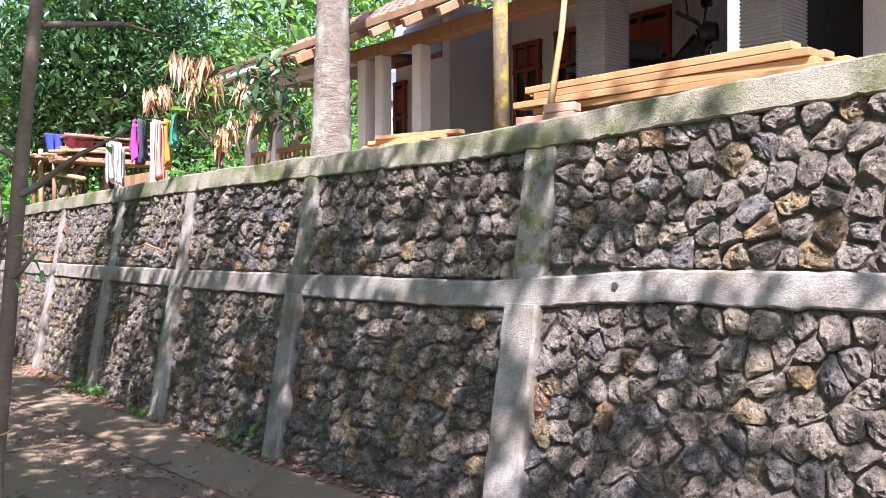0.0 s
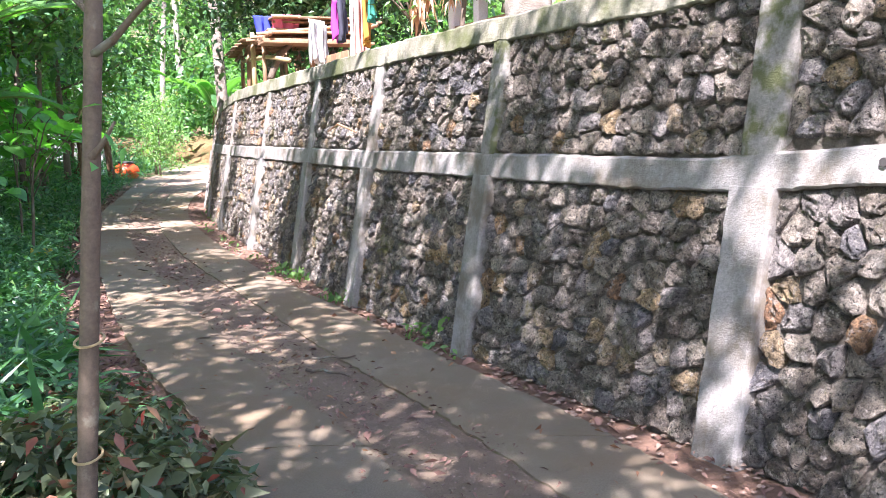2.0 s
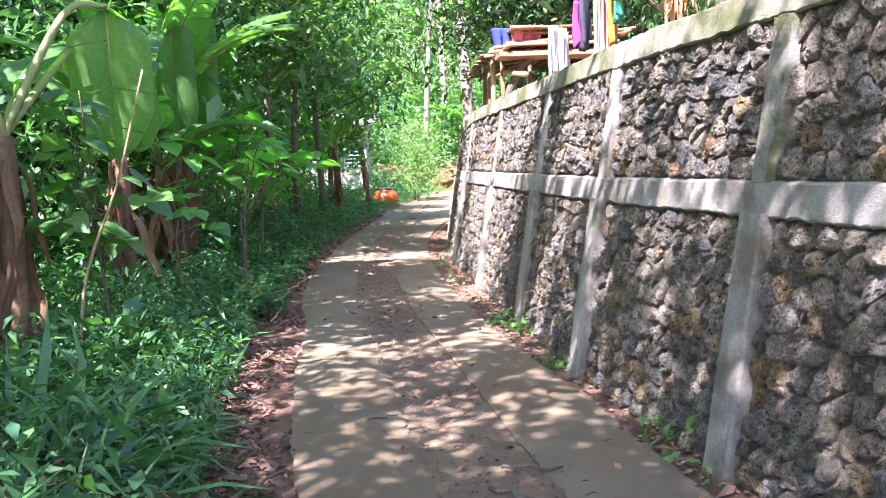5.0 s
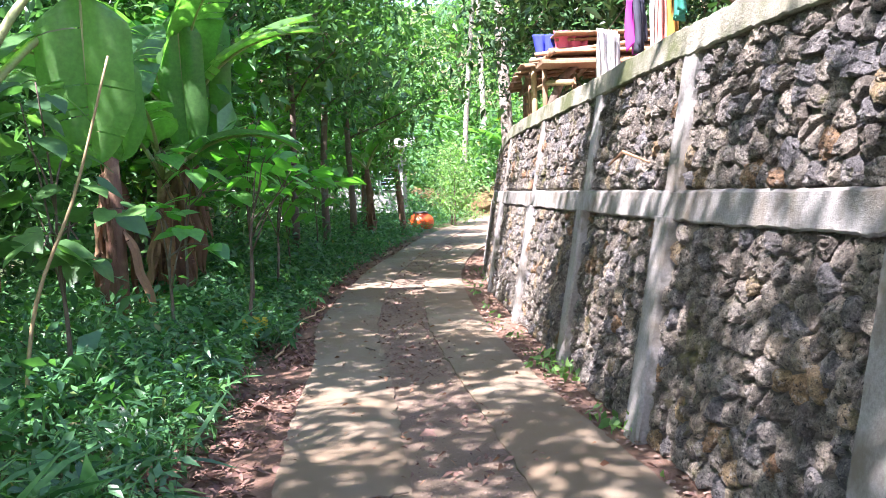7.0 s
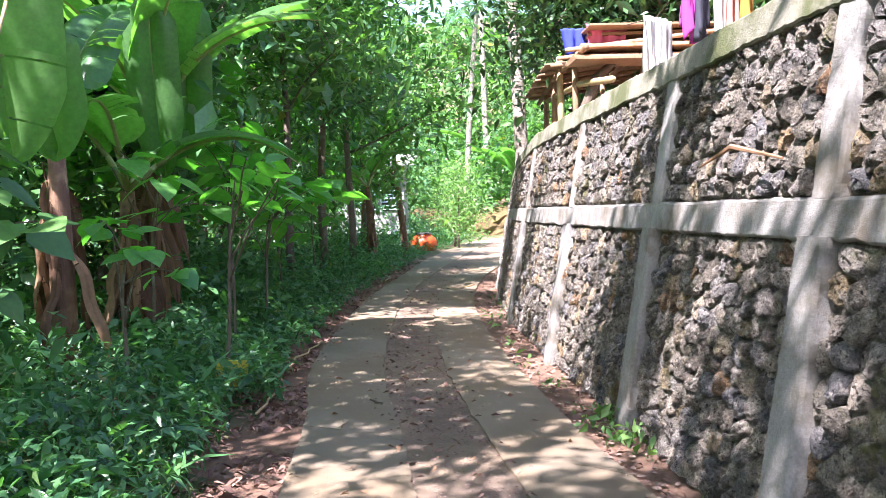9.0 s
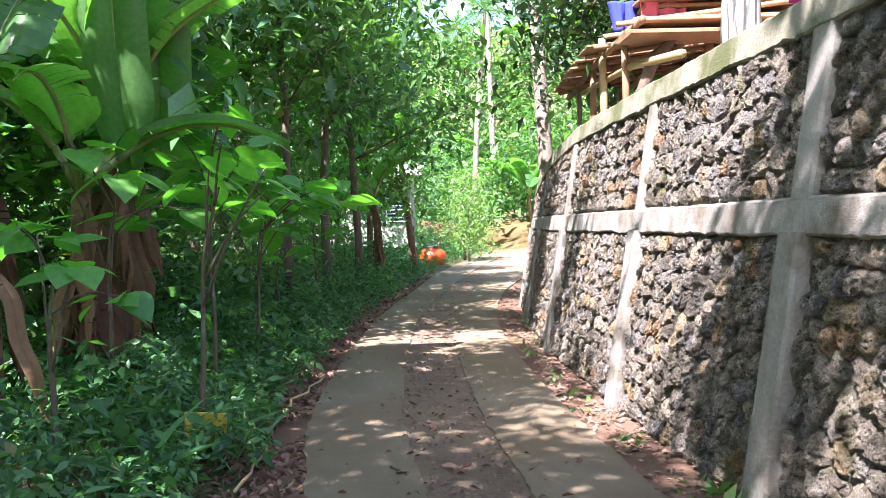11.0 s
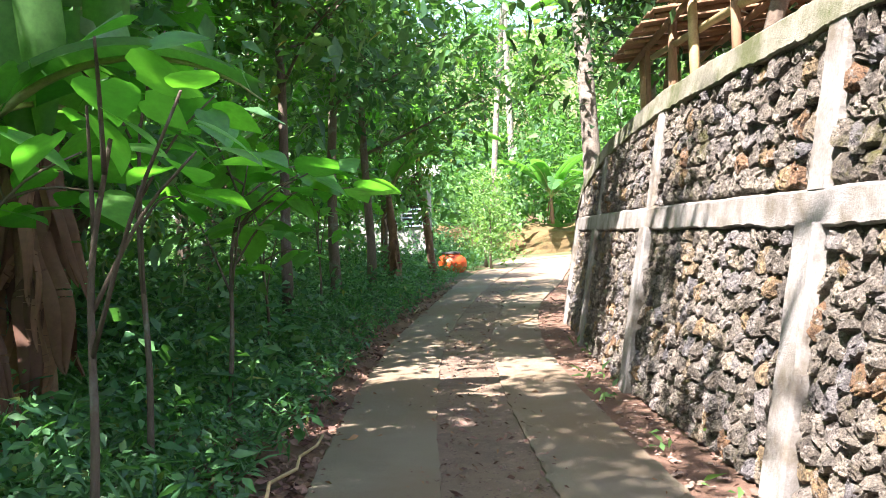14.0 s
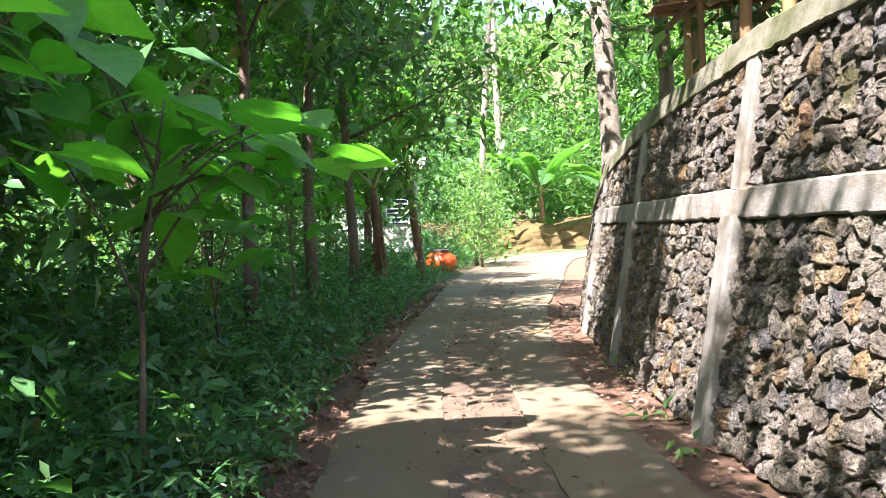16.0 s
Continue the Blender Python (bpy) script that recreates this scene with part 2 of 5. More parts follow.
# leaf templates: x along the leaf, z its normal
def leaf_shape(kind):
    if kind == "blade":
        v = [(0, 0, 0), (0.35, 0.2, 0.05), (0.4, 0, -0.02), (0.35, -0.2, 0.05), (1, 0, -0.12)]
        f = [(0, 2, 1), (0, 3, 2), (1, 2, 4), (2, 3, 4)]
    elif kind == "heart":
        v, f = [], []
        for u, w in ((-0.08, 0.2), (0.08, 0.37), (0.25, 0.44), (0.45, 0.41), (0.65, 0.3), (0.84, 0.14), (1.0, 0.006)):
            lift, sag = 0.06 * w, -0.22 * max(u, 0) ** 2
            v += [(u - 0.05 * w, w, lift + sag), (max(u, 0.0), 0, sag - 0.015), (u - 0.05 * w, -w, lift + sag)]
        for k in range(6):
            a = 3 * k
            f += [(a, a + 1, a + 4, a + 3), (a + 1, a + 2, a + 5, a + 4)]
    elif kind == "grass":
        v = [(0, 0.03, 0), (0, -0.03, 0), (0.5, 0.03, 0.06), (0.5, -0.03, 0.06), (1, 0, -0.08)]
        f = [(0, 1, 3, 2), (2, 3, 4)]
    else:
        v = [(0, 0, 0), (0.5, 0.3, 0.03), (0.5, -0.3, 0.03), (1, 0, -0.1)]
        f = [(0, 2, 1), (1, 2, 3)]
    return np.array(v, float), f


def leaves(name, centers, size, mat, kind="blade", tilt=0.7, rng=None, spread=0.35, heading=None, parent=None):
    """Many leaves in one mesh: each at its centre, turned at random, drooping by about tilt."""
    rng = rng or np.random.default_rng(1)
    c = np.asarray(centers, float)
    n = len(c)
    tv, tf = leaf_shape(kind)
    az = rng.uniform(0, math.tau, n) if heading is None else np.asarray(heading) + rng.normal(0, 0.5, n)
    el = rng.normal(-0.25, tilt, n)
    ro = rng.normal(0, 0.6, n)
    s = size * np.exp(rng.normal(0, spread, n))
    ca, sa, ce, se, cr, sr = np.cos(az), np.sin(az), np.cos(el), np.sin(el), np.cos(ro), np.sin(ro)
    X = np.stack([ca * ce, sa * ce, se], 1)
    Y0 = np.stack([-sa, ca, np.zeros(n)], 1)
    Z0 = np.cross(X, Y0)
    Y = Y0 * cr[:, None] + Z0 * sr[:, None]
    Z = np.cross(X, Y)
    V = c[:, None, :] + s[:, None, None] * (tv[None, :, 0:1] * X[:, None] + tv[None, :, 1:2] * Y[:, None] + tv[None, :, 2:3] * Z[:, None])
    k = len(tv)
    loops = np.concatenate([np.array(f) for f in tf])
    lens = np.array([len(f) for f in tf])
    me = bpy.data.meshes.new(name)
    me.vertices.add(n * k)
    me.vertices.foreach_set("co", V.reshape(-1))
    me.loops.add(n * len(loops))
    me.loops.foreach_set("vertex_index", (loops[None] + (np.arange(n) * k)[:, None]).reshape(-1).astype(np.int32))
    me.polygons.add(n * len(tf))
    starts = np.concatenate([[0], np.cumsum(np.tile(lens, n))[:-1]])
    me.polygons.foreach_set("loop_start", starts.astype(np.int32))
    me.polygons.foreach_set("loop_total", np.tile(lens, n).astype(np.int32))
    me.materials.append(mat)
    me.update(calc_edges=True)
    me.validate()
    ob = new(name, me)
    if parent:
        ob.parent = parent
    return ob


# ---- plan ----
WALL_BASE = [(5.6, -0.6), (3.6, 1.55), (2.0, 3.2), (1.1, 4.12), (0.34, 4.93), (-0.41, 5.7), (-1.24, 6.59), (-2.6, 8.12), (-3.85, 9.75), (-5.3, 11.62), (-6.96, 13.88), (-8.42, 16.15), (-9.56, 18.05), (-10.3, 19.5), (-10.45, 20.4), (-9.9, 21.2), (-8.6, 21.9)]
EDGE_L = [(5.2, -3.4), (2.6, -0.6), (0.0, 2.2), (-1.2, 3.65), (-2.34, 4.91), (-3.37, 5.99), (-4.46, 7.29), (-5.8, 9.0), (-6.75, 10.05), (-7.75, 11.4), (-9.16, 13.47), (-10.89, 16.18), (-13.5, 20.7), (-16.3, 25.6), (-20.5, 33.9), (-23.2, 40.5), (-22.5, 47), (-18, 52)]
EDGE_R = [(6.0, -2.4), (3.2, 0.9), (1.35, 3.15), (0.4, 4.35), (-0.47, 5.44), (-1.4, 6.45), (-2.3, 7.5), (-3.65, 9.0), (-4.8, 10.4), (-5.9, 11.8), (-7.5, 14.0), (-9.27, 16.73), (-11.4, 20.7), (-13.7, 25.9), (-17.0, 33.07), (-19.2, 39.0), (-18.8, 44), (-15.5, 48)]
BATTER = 0.165
TERRACE = 2.13

base_line = curve_points(WALL_BASE, 640)
seg = np.hypot(*np.diff(base_line, axis=0).T)
arc = np.concatenate([[0], np.cumsum(seg)])
road_l, road_r = curve_points(EDGE_L, 340), curve_points(EDGE_R, 340)


def arc_at(x, y):
    return arc[np.argmin(np.hypot(base_line[:, 0] - x, base_line[:, 1] - y))]


def wall_frame(s):
    """Base point, direction along the wall and direction out to the road at s metres along it."""
    p = np.array([np.interp(s, arc, base_line[:, 0]), np.interp(s, arc, base_line[:, 1])])
    q = np.array([np.interp(s + 0.05, arc, base_line[:, 0]), np.interp(s + 0.05, arc, base_line[:, 1])])
    r = np.array([np.interp(s - 0.05, arc, base_line[:, 0]), np.interp(s - 0.05, arc, base_line[:, 1])])
    d = (q - r) / np.linalg.norm(q - r)
    return p, d, np.array([-d[1], d[0]])


def wall_point(s, h, out=0.0):
    p, d, o = wall_frame(s)
    q = p + o * (out - BATTER * h)
    return Vector((q[0], q[1], h))


PILLARS = [arc_at(*p) for p in ((2.0, 3.2), (0.34, 4.93), (-1.24, 6.59), (-2.6, 8.12), (-3.85, 9.75), (-5.3, 11.62), (-6.96, 13.88), (-8.42, 16.15), (-9.56, 18.05))]
TOP_S = [0, PILLARS[0], PILLARS[1] + 0.6, PILLARS[6], PILLARS[7], PILLARS[8], PILLARS[8] + 1.0, PILLARS[8] + 1.7, PILLARS[8] + 2.6, arc[-1]]
TOP_H = [2.46, 2.42, 2.275, 2.23, 2.12, 1.86, 1.55, 1.2, 0.75, 0.2]


def wall_top(s):
    return float(np.interp(s, TOP_S, TOP_H))


def road_mix(i, f):
    return road_l[i] * (1 - f) + road_r[i] * f


def off_road(x, y):
    """Metres from the road's middle line, negative on its far side from the wall, and how far along."""
    mid = (road_l + road_r) / 2
    i = int(np.argmin((mid[:, 0] - x) ** 2 + (mid[:, 1] - y) ** 2))
    across = road_r[i] - road_l[i]
    w = np.linalg.norm(across)
    return float(np.dot(np.array([x, y]) - mid[i], across / w)), i, w


# ---- ground and road ----
mid_line = (road_l + road_r) / 2
across_line = road_r - road_l
across_line = across_line / np.linalg.norm(across_line, axis=1)[:, None]


def ground_height(x, y):
    """The lie of the land: level along the road, falling a little beyond the verge, a wooded hill at the bend."""
    d2 = (mid_line[:, 0, None] - x[None]) ** 2 + (mid_line[:, 1, None] - y[None]) ** 2
    i = np.argmin(d2, 0)
    dist = np.sqrt(d2[i, np.arange(len(x))])
    side = np.sum((np.stack([x, y], 1) - mid_line[i]) * across_line[i], 1)
    h = np.where(side < -1.2, 0.10 * np.clip((dist - 1.2) / 0.8, 0, 1) - 0.9 * np.clip((dist - 3.5) / 8, 0, 1), -0.02)
    ahead = -0.52 * x + 0.855 * y
    hill = np.clip((ahead - 53) / 45, 0, 1.6)
    h = h + np.where(dist > 3, 16 * hill ** 1.2, 0)
    right = np.clip((0.855 * x + 0.52 * y - 6.5) / 30, 0, 1) * np.clip((ahead - 20) / 14, 0, 1) * np.clip((dist - 4.0) / 3, 0, 1)
    return h + 9 * right


def ground_sheet():
    g = np.concatenate([[-2500, -600, -200, -90], np.arange(-60, 60.1, 0.75), [90, 200, 600, 2500]])
    xs, ys = np.meshgrid(g - 8, g + 20)
    x, y = xs.ravel(), ys.ravel()
    z = np.concatenate([ground_height(x[k:k + 4000], y[k:k + 4000]) for k in range(0, len(x), 4000)])
    rng = np.random.default_rng(2)
    z = z + np.where(np.abs(x) < 80, rng.normal(0, 0.012, len(x)), 0) - 0.02
    n = len(g)
    faces = [(r * n + c, r * n + c + 1, (r + 1) * n + c + 1, (r + 1) * n + c) for r in range(n - 1) for c in range(n - 1)]
    ob = part("ground", (np.stack([x, y, z], 1), faces), SOIL, smooth=True)
    return tagged(ob, "brown soil ground under the plants along the lane", "ground", kind="structure")


ground_sheet()


def ribbon(f0, f1, thick, wave, i0=0, i1=340, lift=0.0, step=1, seed=0):
    """A strip of the lane between two shares of its width, with a real edge."""
    verts, faces = [], []
    rng = np.random.default_rng(seed)
    cols = 6
    for i in range(i0, i1 + 1, step):
        for k in range(cols + 1):
            f = f0 + (f1 - f0) * k / cols
            edge = rng.normal(0, wave) if k in (0, cols) else 0
            p = road_mix(i, f + edge)
            crown = 0.012 * math.sin(math.pi * k / cols)
            verts.append((p[0], p[1], lift + crown + rng.normal(0, 0.0015) - (thick if k in (0, cols) else 0) * 0.25))
    w = cols + 1
    rows = len(verts) // w
    for r in range(rows - 1):
        for k in range(cols):
            a = r * w + k
            faces.append((a, a + 1, a + w + 1, a + w))
    return verts, faces


def slab(f0, f1, i0, i1, seed, lift):
    verts, faces = ribbon(f0, f1, 0.0, 0.0035, i0, i1, lift, 1, seed)
    n, w = len(verts), 7
    rows = n // w
    edge = [r * w for r in range(rows)] + [(rows - 1) * w + k for k in range(1, w)] + [r * w + w - 1 for r in range(rows - 2, -1, -1)] + [k for k in range(w - 2, 0, -1)]
    low = {}
    for j in edge:
        low[j] = len(verts)
        verts.append((verts[j][0], verts[j][1], -0.05))
    for a, b in zip(edge, edge[1:] + edge[:1]):
        faces.append((a, b, low[b], low[a]))
    return verts, faces


RED_SOIL = surface("red_brown_soil", (0.15, 0.08, 0.05), (0.30, 0.175, 0.115), 2, 60, 0.95, 1.0, 0.03)
verge = part("verge", ribbon(-0.42, 1.42, 0.02, 0.02, lift=-0.012), RED_SOIL, smooth=True)
tagged(verge, "bare reddish-brown soil on both sides of the lane", "soil verge", kind="structure")
road = tagged(part("road", ribbon(-0.04, 1.04, 0.05, 0.008, lift=-0.002), STRIP, smooth=True), "reddish gravel lane with two concrete wheel tracks", "road", kind="structure")
for f0, f1, seed in ((0.0, 0.36, 3), (0.66, 1.0, 4)):
    i, count = 20, 0
    while i < 338:
        j = min(338, i + (64 if count % 2 else 53))
        part("concrete_slab", slab(f0, f1, i, j - 0, seed * 50 + count, 0.022 + 0.002 * (count % 3)), TRACK, road)
        i, count = j, count + 1


# ---- retaining wall ----
def grid_shape(s0, s1, h0, h1, ds, dh, out, rough, seed, depth=0.25):
    """A rough patch of wall face with a back, so that it is solid."""
    rng = np.random.default_rng(seed)
    ns, nh = max(2, int((s1 - s0) / ds)), max(2, int((h1(s0) - h0) / dh))
    verts, faces = [], []
    for i in range(ns + 1):
        s = s0 + (s1 - s0) * i / ns
        for k in range(nh + 1):
            h = h0 + (h1(s) - h0) * k / nh
            verts.append(wall_point(s, h, out + rng.uniform(-rough, rough)))
    w = nh + 1
    for i in range(ns):
        for k in range(nh):
            a = i * w + k
            faces.append((a, a + 1, a + w + 1, a + w))
    rim = [i * w for i in range(ns + 1)] + [ns * w + k for k in range(1, w)] + [i * w + nh for i in range(ns - 1, -1, -1)] + [k for k in range(nh - 1, 0, -1)]
    back = {}
    for j in rim:
        i, k = divmod(j, w)
        s = s0 + (s1 - s0) * i / ns
        back[j] = len(verts)
        verts.append(wall_point(s, h0 + (h1(s) - h0) * k / nh, out - depth))
    for a, b in zip(rim, rim[1:] + rim[:1]):
        faces.append((b, a, back[a], back[b]))
    return verts, faces


def beam_shape(s0, s1, low, high, front, depth, step, wobble, seed):
    """A concrete band along the wall: front face in rows, top, bottom and back."""
    rng = np.random.default_rng(seed)
    n = max(2, int((s1 - s0) / step))
    verts, faces = [], []
    for i in range(n + 1):
        s = s0 + (s1 - s0) * i / n
        lo = low(s) + wobble * (noise.noise(Vector((s * 2.3, seed, 0))) + 0.8 * noise.noise(Vector((s * 9, seed, 3))) + 0.6 * noise.noise(Vector((s * 27, seed, 5))))
        hi = high(s) + wobble * 0.7 * (noise.noise(Vector((s * 1.9, seed, 9))) + 0.7 * noise.noise(Vector((s * 12, seed, 7))))
        bulge = wobble * 0.3 * noise.noise(Vector((s * 5, seed, 2)))
        c = 0.012
        ring = [(lo, front - depth), (lo, front + rng.normal(0, 0.001) - c), (lo + c, front), ((lo + hi) / 2, front + bulge), (hi - c, front), (hi, front - c), (hi, front - depth)]
        verts += [wall_point(s, h, o) for h, o in ring]
    k = 7
    for i in range(n):
        for j in range(k):
            a, b = i * k + j, i * k + (j + 1) % k
            faces.append((a, b, b + k, a + k))
    faces.append(tuple(range(k))[::-1])
    faces.append(tuple(range(n * k, n * k + k)))
    return verts, faces


def pillar_shape(s, low, high, width, front, depth, seed, flare=0.0):
    n = 30
    verts, faces = [], []
    for i in range(n + 1):
        h = low + (high - low) * i / n
        w = width / 2 + 0.011 * noise.noise(Vector((h * 5, seed, 0))) + 0.007 * noise.noise(Vector((h * 21, seed, 4))) + flare * (1 - i / n)
        f = front + 0.004 * noise.noise(Vector((h * 4, seed, 8)))
        verts += [wall_point(s - w, h, f - depth), wall_point(s - w, h, f - 0.015), wall_point(s - w + 0.015, h, f), wall_point(s, h, f + 0.003 * noise.noise(Vector((h * 8, seed, 6)))), wall_point(s + w - 0.015, h, f), wall_point(s + w, h, f - 0.015), wall_point(s + w, h, f - depth)]
    k = 7
    for i in range(n):
        for j in range(k):
            a, b = i * k + j, i * k + (j + 1) % k
            faces.append((a, a + k, b + k, b))
    faces.append(tuple(range(k)))
    faces.append(tuple(range(n * k, n * k + k))[::-1])
    return verts, faces


def band_low(s):
    """The foot of the concrete band, which rises a little towards the near end."""
    return min(1.195 + 0.09 * float(np.clip((PILLARS[1] + 0.3 - s) / 1.2, 0, 1)), wall_top(s) - 0.5)


def cells(wide, tall, size, rng):
    """Splits a rectangle into close-fitting, uneven many-sided pieces."""
    rows, pts = max(2, round(tall / (size * 0.86))), []
    for r in range(rows):
        n = max(2, round(wide / size + rng.uniform(-0.8, 0.8)))
        for k in range(n):
            pts.append(((k + 0.25 + 0.5 * (r % 2) + rng.uniform(-0.36, 0.36)) * wide / n, (r + 0.5 + rng.uniform(-0.34, 0.34)) * tall / rows))
    pts = np.array(pts)
    out = []
    for p in pts:
        poly = [np.array(q, float) for q in ((0, 0), (wide, 0), (wide, tall), (0, tall))]
        gap = np.hypot(*(pts - p).T)
        for q in pts[(gap > 1e-6) & (gap < 3.2 * size)]:
            d, c = q - p, np.dot(q - p, (p + q) / 2)
            side = [np.dot(d, v) - c for v in poly]
            cut = []
            for k in range(len(poly)):
                a, b, u, v = poly[k - 1], poly[k], side[k - 1], side[k]
                if (u > 0) != (v > 0):
                    cut.append(a + (b - a) * (u / (u - v)))
                if v <= 0:
                    cut.append(b)
            poly = cut
            if len(poly) < 3:
                break
        if len(poly) >= 3:
            out.append(np.array(poly))
    return out


def stone_shape(poly, rng, proud):
    """One broken stone out of its outline: blunt corners, sloping sides and an uneven, tilted face. u along, v up, w out."""
    c = poly.mean(0)
    ring = []
    for k in range(len(poly)):
        a, b = poly[k], poly[(k + 1) % len(poly)]
        e = rng.uniform(0.16, 0.3, 2)
        ring += [a + (b - a) * e[0], b + (a - b) * e[1]]
    ring = (np.array(ring) - c) * rng.uniform(0.88, 0.98)
    ring = ring * (1 + rng.normal(0, 0.06, (len(ring), 1)))
    n = len(ring)
    face = proud * rng.uniform(0.45, 1.3)
    tilt = rng.normal(0, 0.16, 2) + np.array([0, -0.06])
    verts, faces = [], []
    for share, w in ((1.02, -0.07), (1.0, 0.0), (0.9, 0.62), (0.66, 0.95), (0.34, 1.0)):
        for q in ring:
            f = q * share * (1 + rng.normal(0, 0.05 if share < 1 else 0.02))
            out = w if w < 0 else face * w + float(f @ tilt) * min(1.0, w * 1.4) + rng.normal(0, 0.0062) * (w > 0)
            verts.append((f[0], f[1], out))
    verts.append((0, 0, face * 1.02 + rng.normal(0, 0.006)))
    for r in range(4):
        for k in range(n):
            a, b = r * n + k, r * n + (k + 1) % n
            faces.append((a, b, b + n, a + n))
    faces += [(4 * n + k, 4 * n + (k + 1) % n, 5 * n) for k in range(n)]
    return c, verts, faces


def lay_stones(parent, s0, s1, low, high, size, seed):
    rng = np.random.default_rng(seed)
    mid = (s0 + s1) / 2
    tall = high(mid) - low
    for poly in cells(s1 - s0, tall, size, rng):
        c, verts, faces = stone_shape(poly, rng, 0.038 * (size / 0.14) ** 0.7)
        s = s0 + c[0]
        h = low + c[1] / tall * (high(s) - low)
        p, d, o = wall_frame(s)
        q = p - o * BATTER * h
        at = np.array([q[0], q[1], h])
        axes = np.array([[d[0], d[1], 0], [-o[0] * BATTER, -o[1] * BATTER, 1], [o[0], o[1], 0]])
        ob = new("stone", mesh_of("stone", np.array(verts) @ axes, faces, STONE))
        ob.parent = parent
        ob.location = at


def stone_wall():
    ends = [PILLARS[0] - 2.2] + PILLARS + [PILLARS[-1] + 1.9]
    for k, (a, b) in enumerate(zip(ends, ends[1:])):
        bay = part("retaining_wall_%d" % (k + 1), grid_shape(a, b, -0.1, lambda s: wall_top(s) - 0.14, 0.04, 0.04, -0.006, 0.016, 60 + k), MORTAR)
        tagged(bay, "mortared dark lava stone retaining wall with mossy stones", "wall", kind="structure")
        size = 0.15 if k in (0, 1) else 0.14 if k == 2 else 0.132
        half = 0.11
        lay_stones(bay, a + half, b - half, 0.0, band_low, size * 0.95, 100 + k)
        lay_stones(bay, a + half, b - half, band_low((a + b) / 2) + 0.165, lambda s: wall_top(s) - 0.15, size, 200 + k)
    s_end = ends[-1]
    tail = part("wall_end", grid_shape(s_end, arc[-1], -0.1, wall_top, 0.1, 0.2, 0.0, 0.03, 77), MORTAR)
    tagged(tail, "low rounded end of the stone retaining wall", "wall", kind="structure")
    band = part("wall_band", beam_shape(0.4, s_end, band_low, lambda s: band_low(s) + 0.165, 0.046, 0.2, 0.03, 0.016, 5), CONCRETE)
    tagged(band, "weathered grey concrete band across the stone wall", "concrete band", kind="structure")
    cap = part("wall_cap", beam_shape(0.4, arc[-1] - 0.3, lambda s: wall_top(s) - 0.17, wall_top, 0.052, 0.34, 0.03, 0.017, 6), CAP)
    tagged(cap, "mossy grey concrete coping along the wall top", "coping", kind="structure")
    for k, s in enumerate(PILLARS):
        w = 0.25 if k == 1 else 0.2
        post = thing("concrete_pillar", "grey concrete pillar set into the stone wall", "pillar", group="pillars of the retaining wall", kind="structure")
        part("lower_shaft", pillar_shape(s, -0.08, band_low(s) + 0.02, w, 0.075, 0.25, 300 + k, 0.012), CONCRETE, post)
        part("upper_shaft", pillar_shape(s, band_low(s) + 0.16, wall_top(s) - 0.15, w * 0.92, 0.045, 0.25, 330 + k), MOSS_CONCRETE if k < 3 else CONCRETE, post)


stone_wall()


def terrace():
    """The yard behind the wall, level with its top, reaching well back."""
    verts, faces = [], []
    ss = np.linspace(0.2, PILLARS[8] + 0.6, 60)
    for s in ss:
        a = wall_point(s, wall_top(s) - 0.1, -0.30)
        z = min(TERRACE, wall_top(s) - 0.1)
        verts += [Vector((a.x, a.y, z)), Vector((a.x + 3.5, a.y + 2.8, TERRACE)), Vector((a.x + 16, a.y + 12.6, TERRACE)), Vector((a.x + 16, a.y + 12.6, -0.5)), Vector((a.x, a.y, -0.5))]
    for i in range(len(ss) - 1):
        for k in range(4):
            faces.append((i * 5 + k, i * 5 + k + 1, i * 5 + k + 6, i * 5 + k + 5))
    n = (len(ss) - 1) * 5
    faces += [(0, 1, 2, 3, 4), (n, n + 1, n + 2, n + 3, n + 4)]
    ob = part("terrace", (verts, faces), RED_SOIL)
    return tagged(ob, "raised earth yard behind the retaining wall", "ground", kind="structure")


terrace()


# ---- plants ----
def limb_path(p, d, length, n, rng, droop=0.0, jitter=0.12):
    pts, p, d = [Vector(p)], Vector(p), Vector(d).normalized()
    for _ in range(n):
        d = (d + Vector(rng.normal(0, jitter, 3)) + Vector((0, 0, -droop))).normalized()
        p = p + d * (length / n)
        pts.append(p.copy())
    return pts


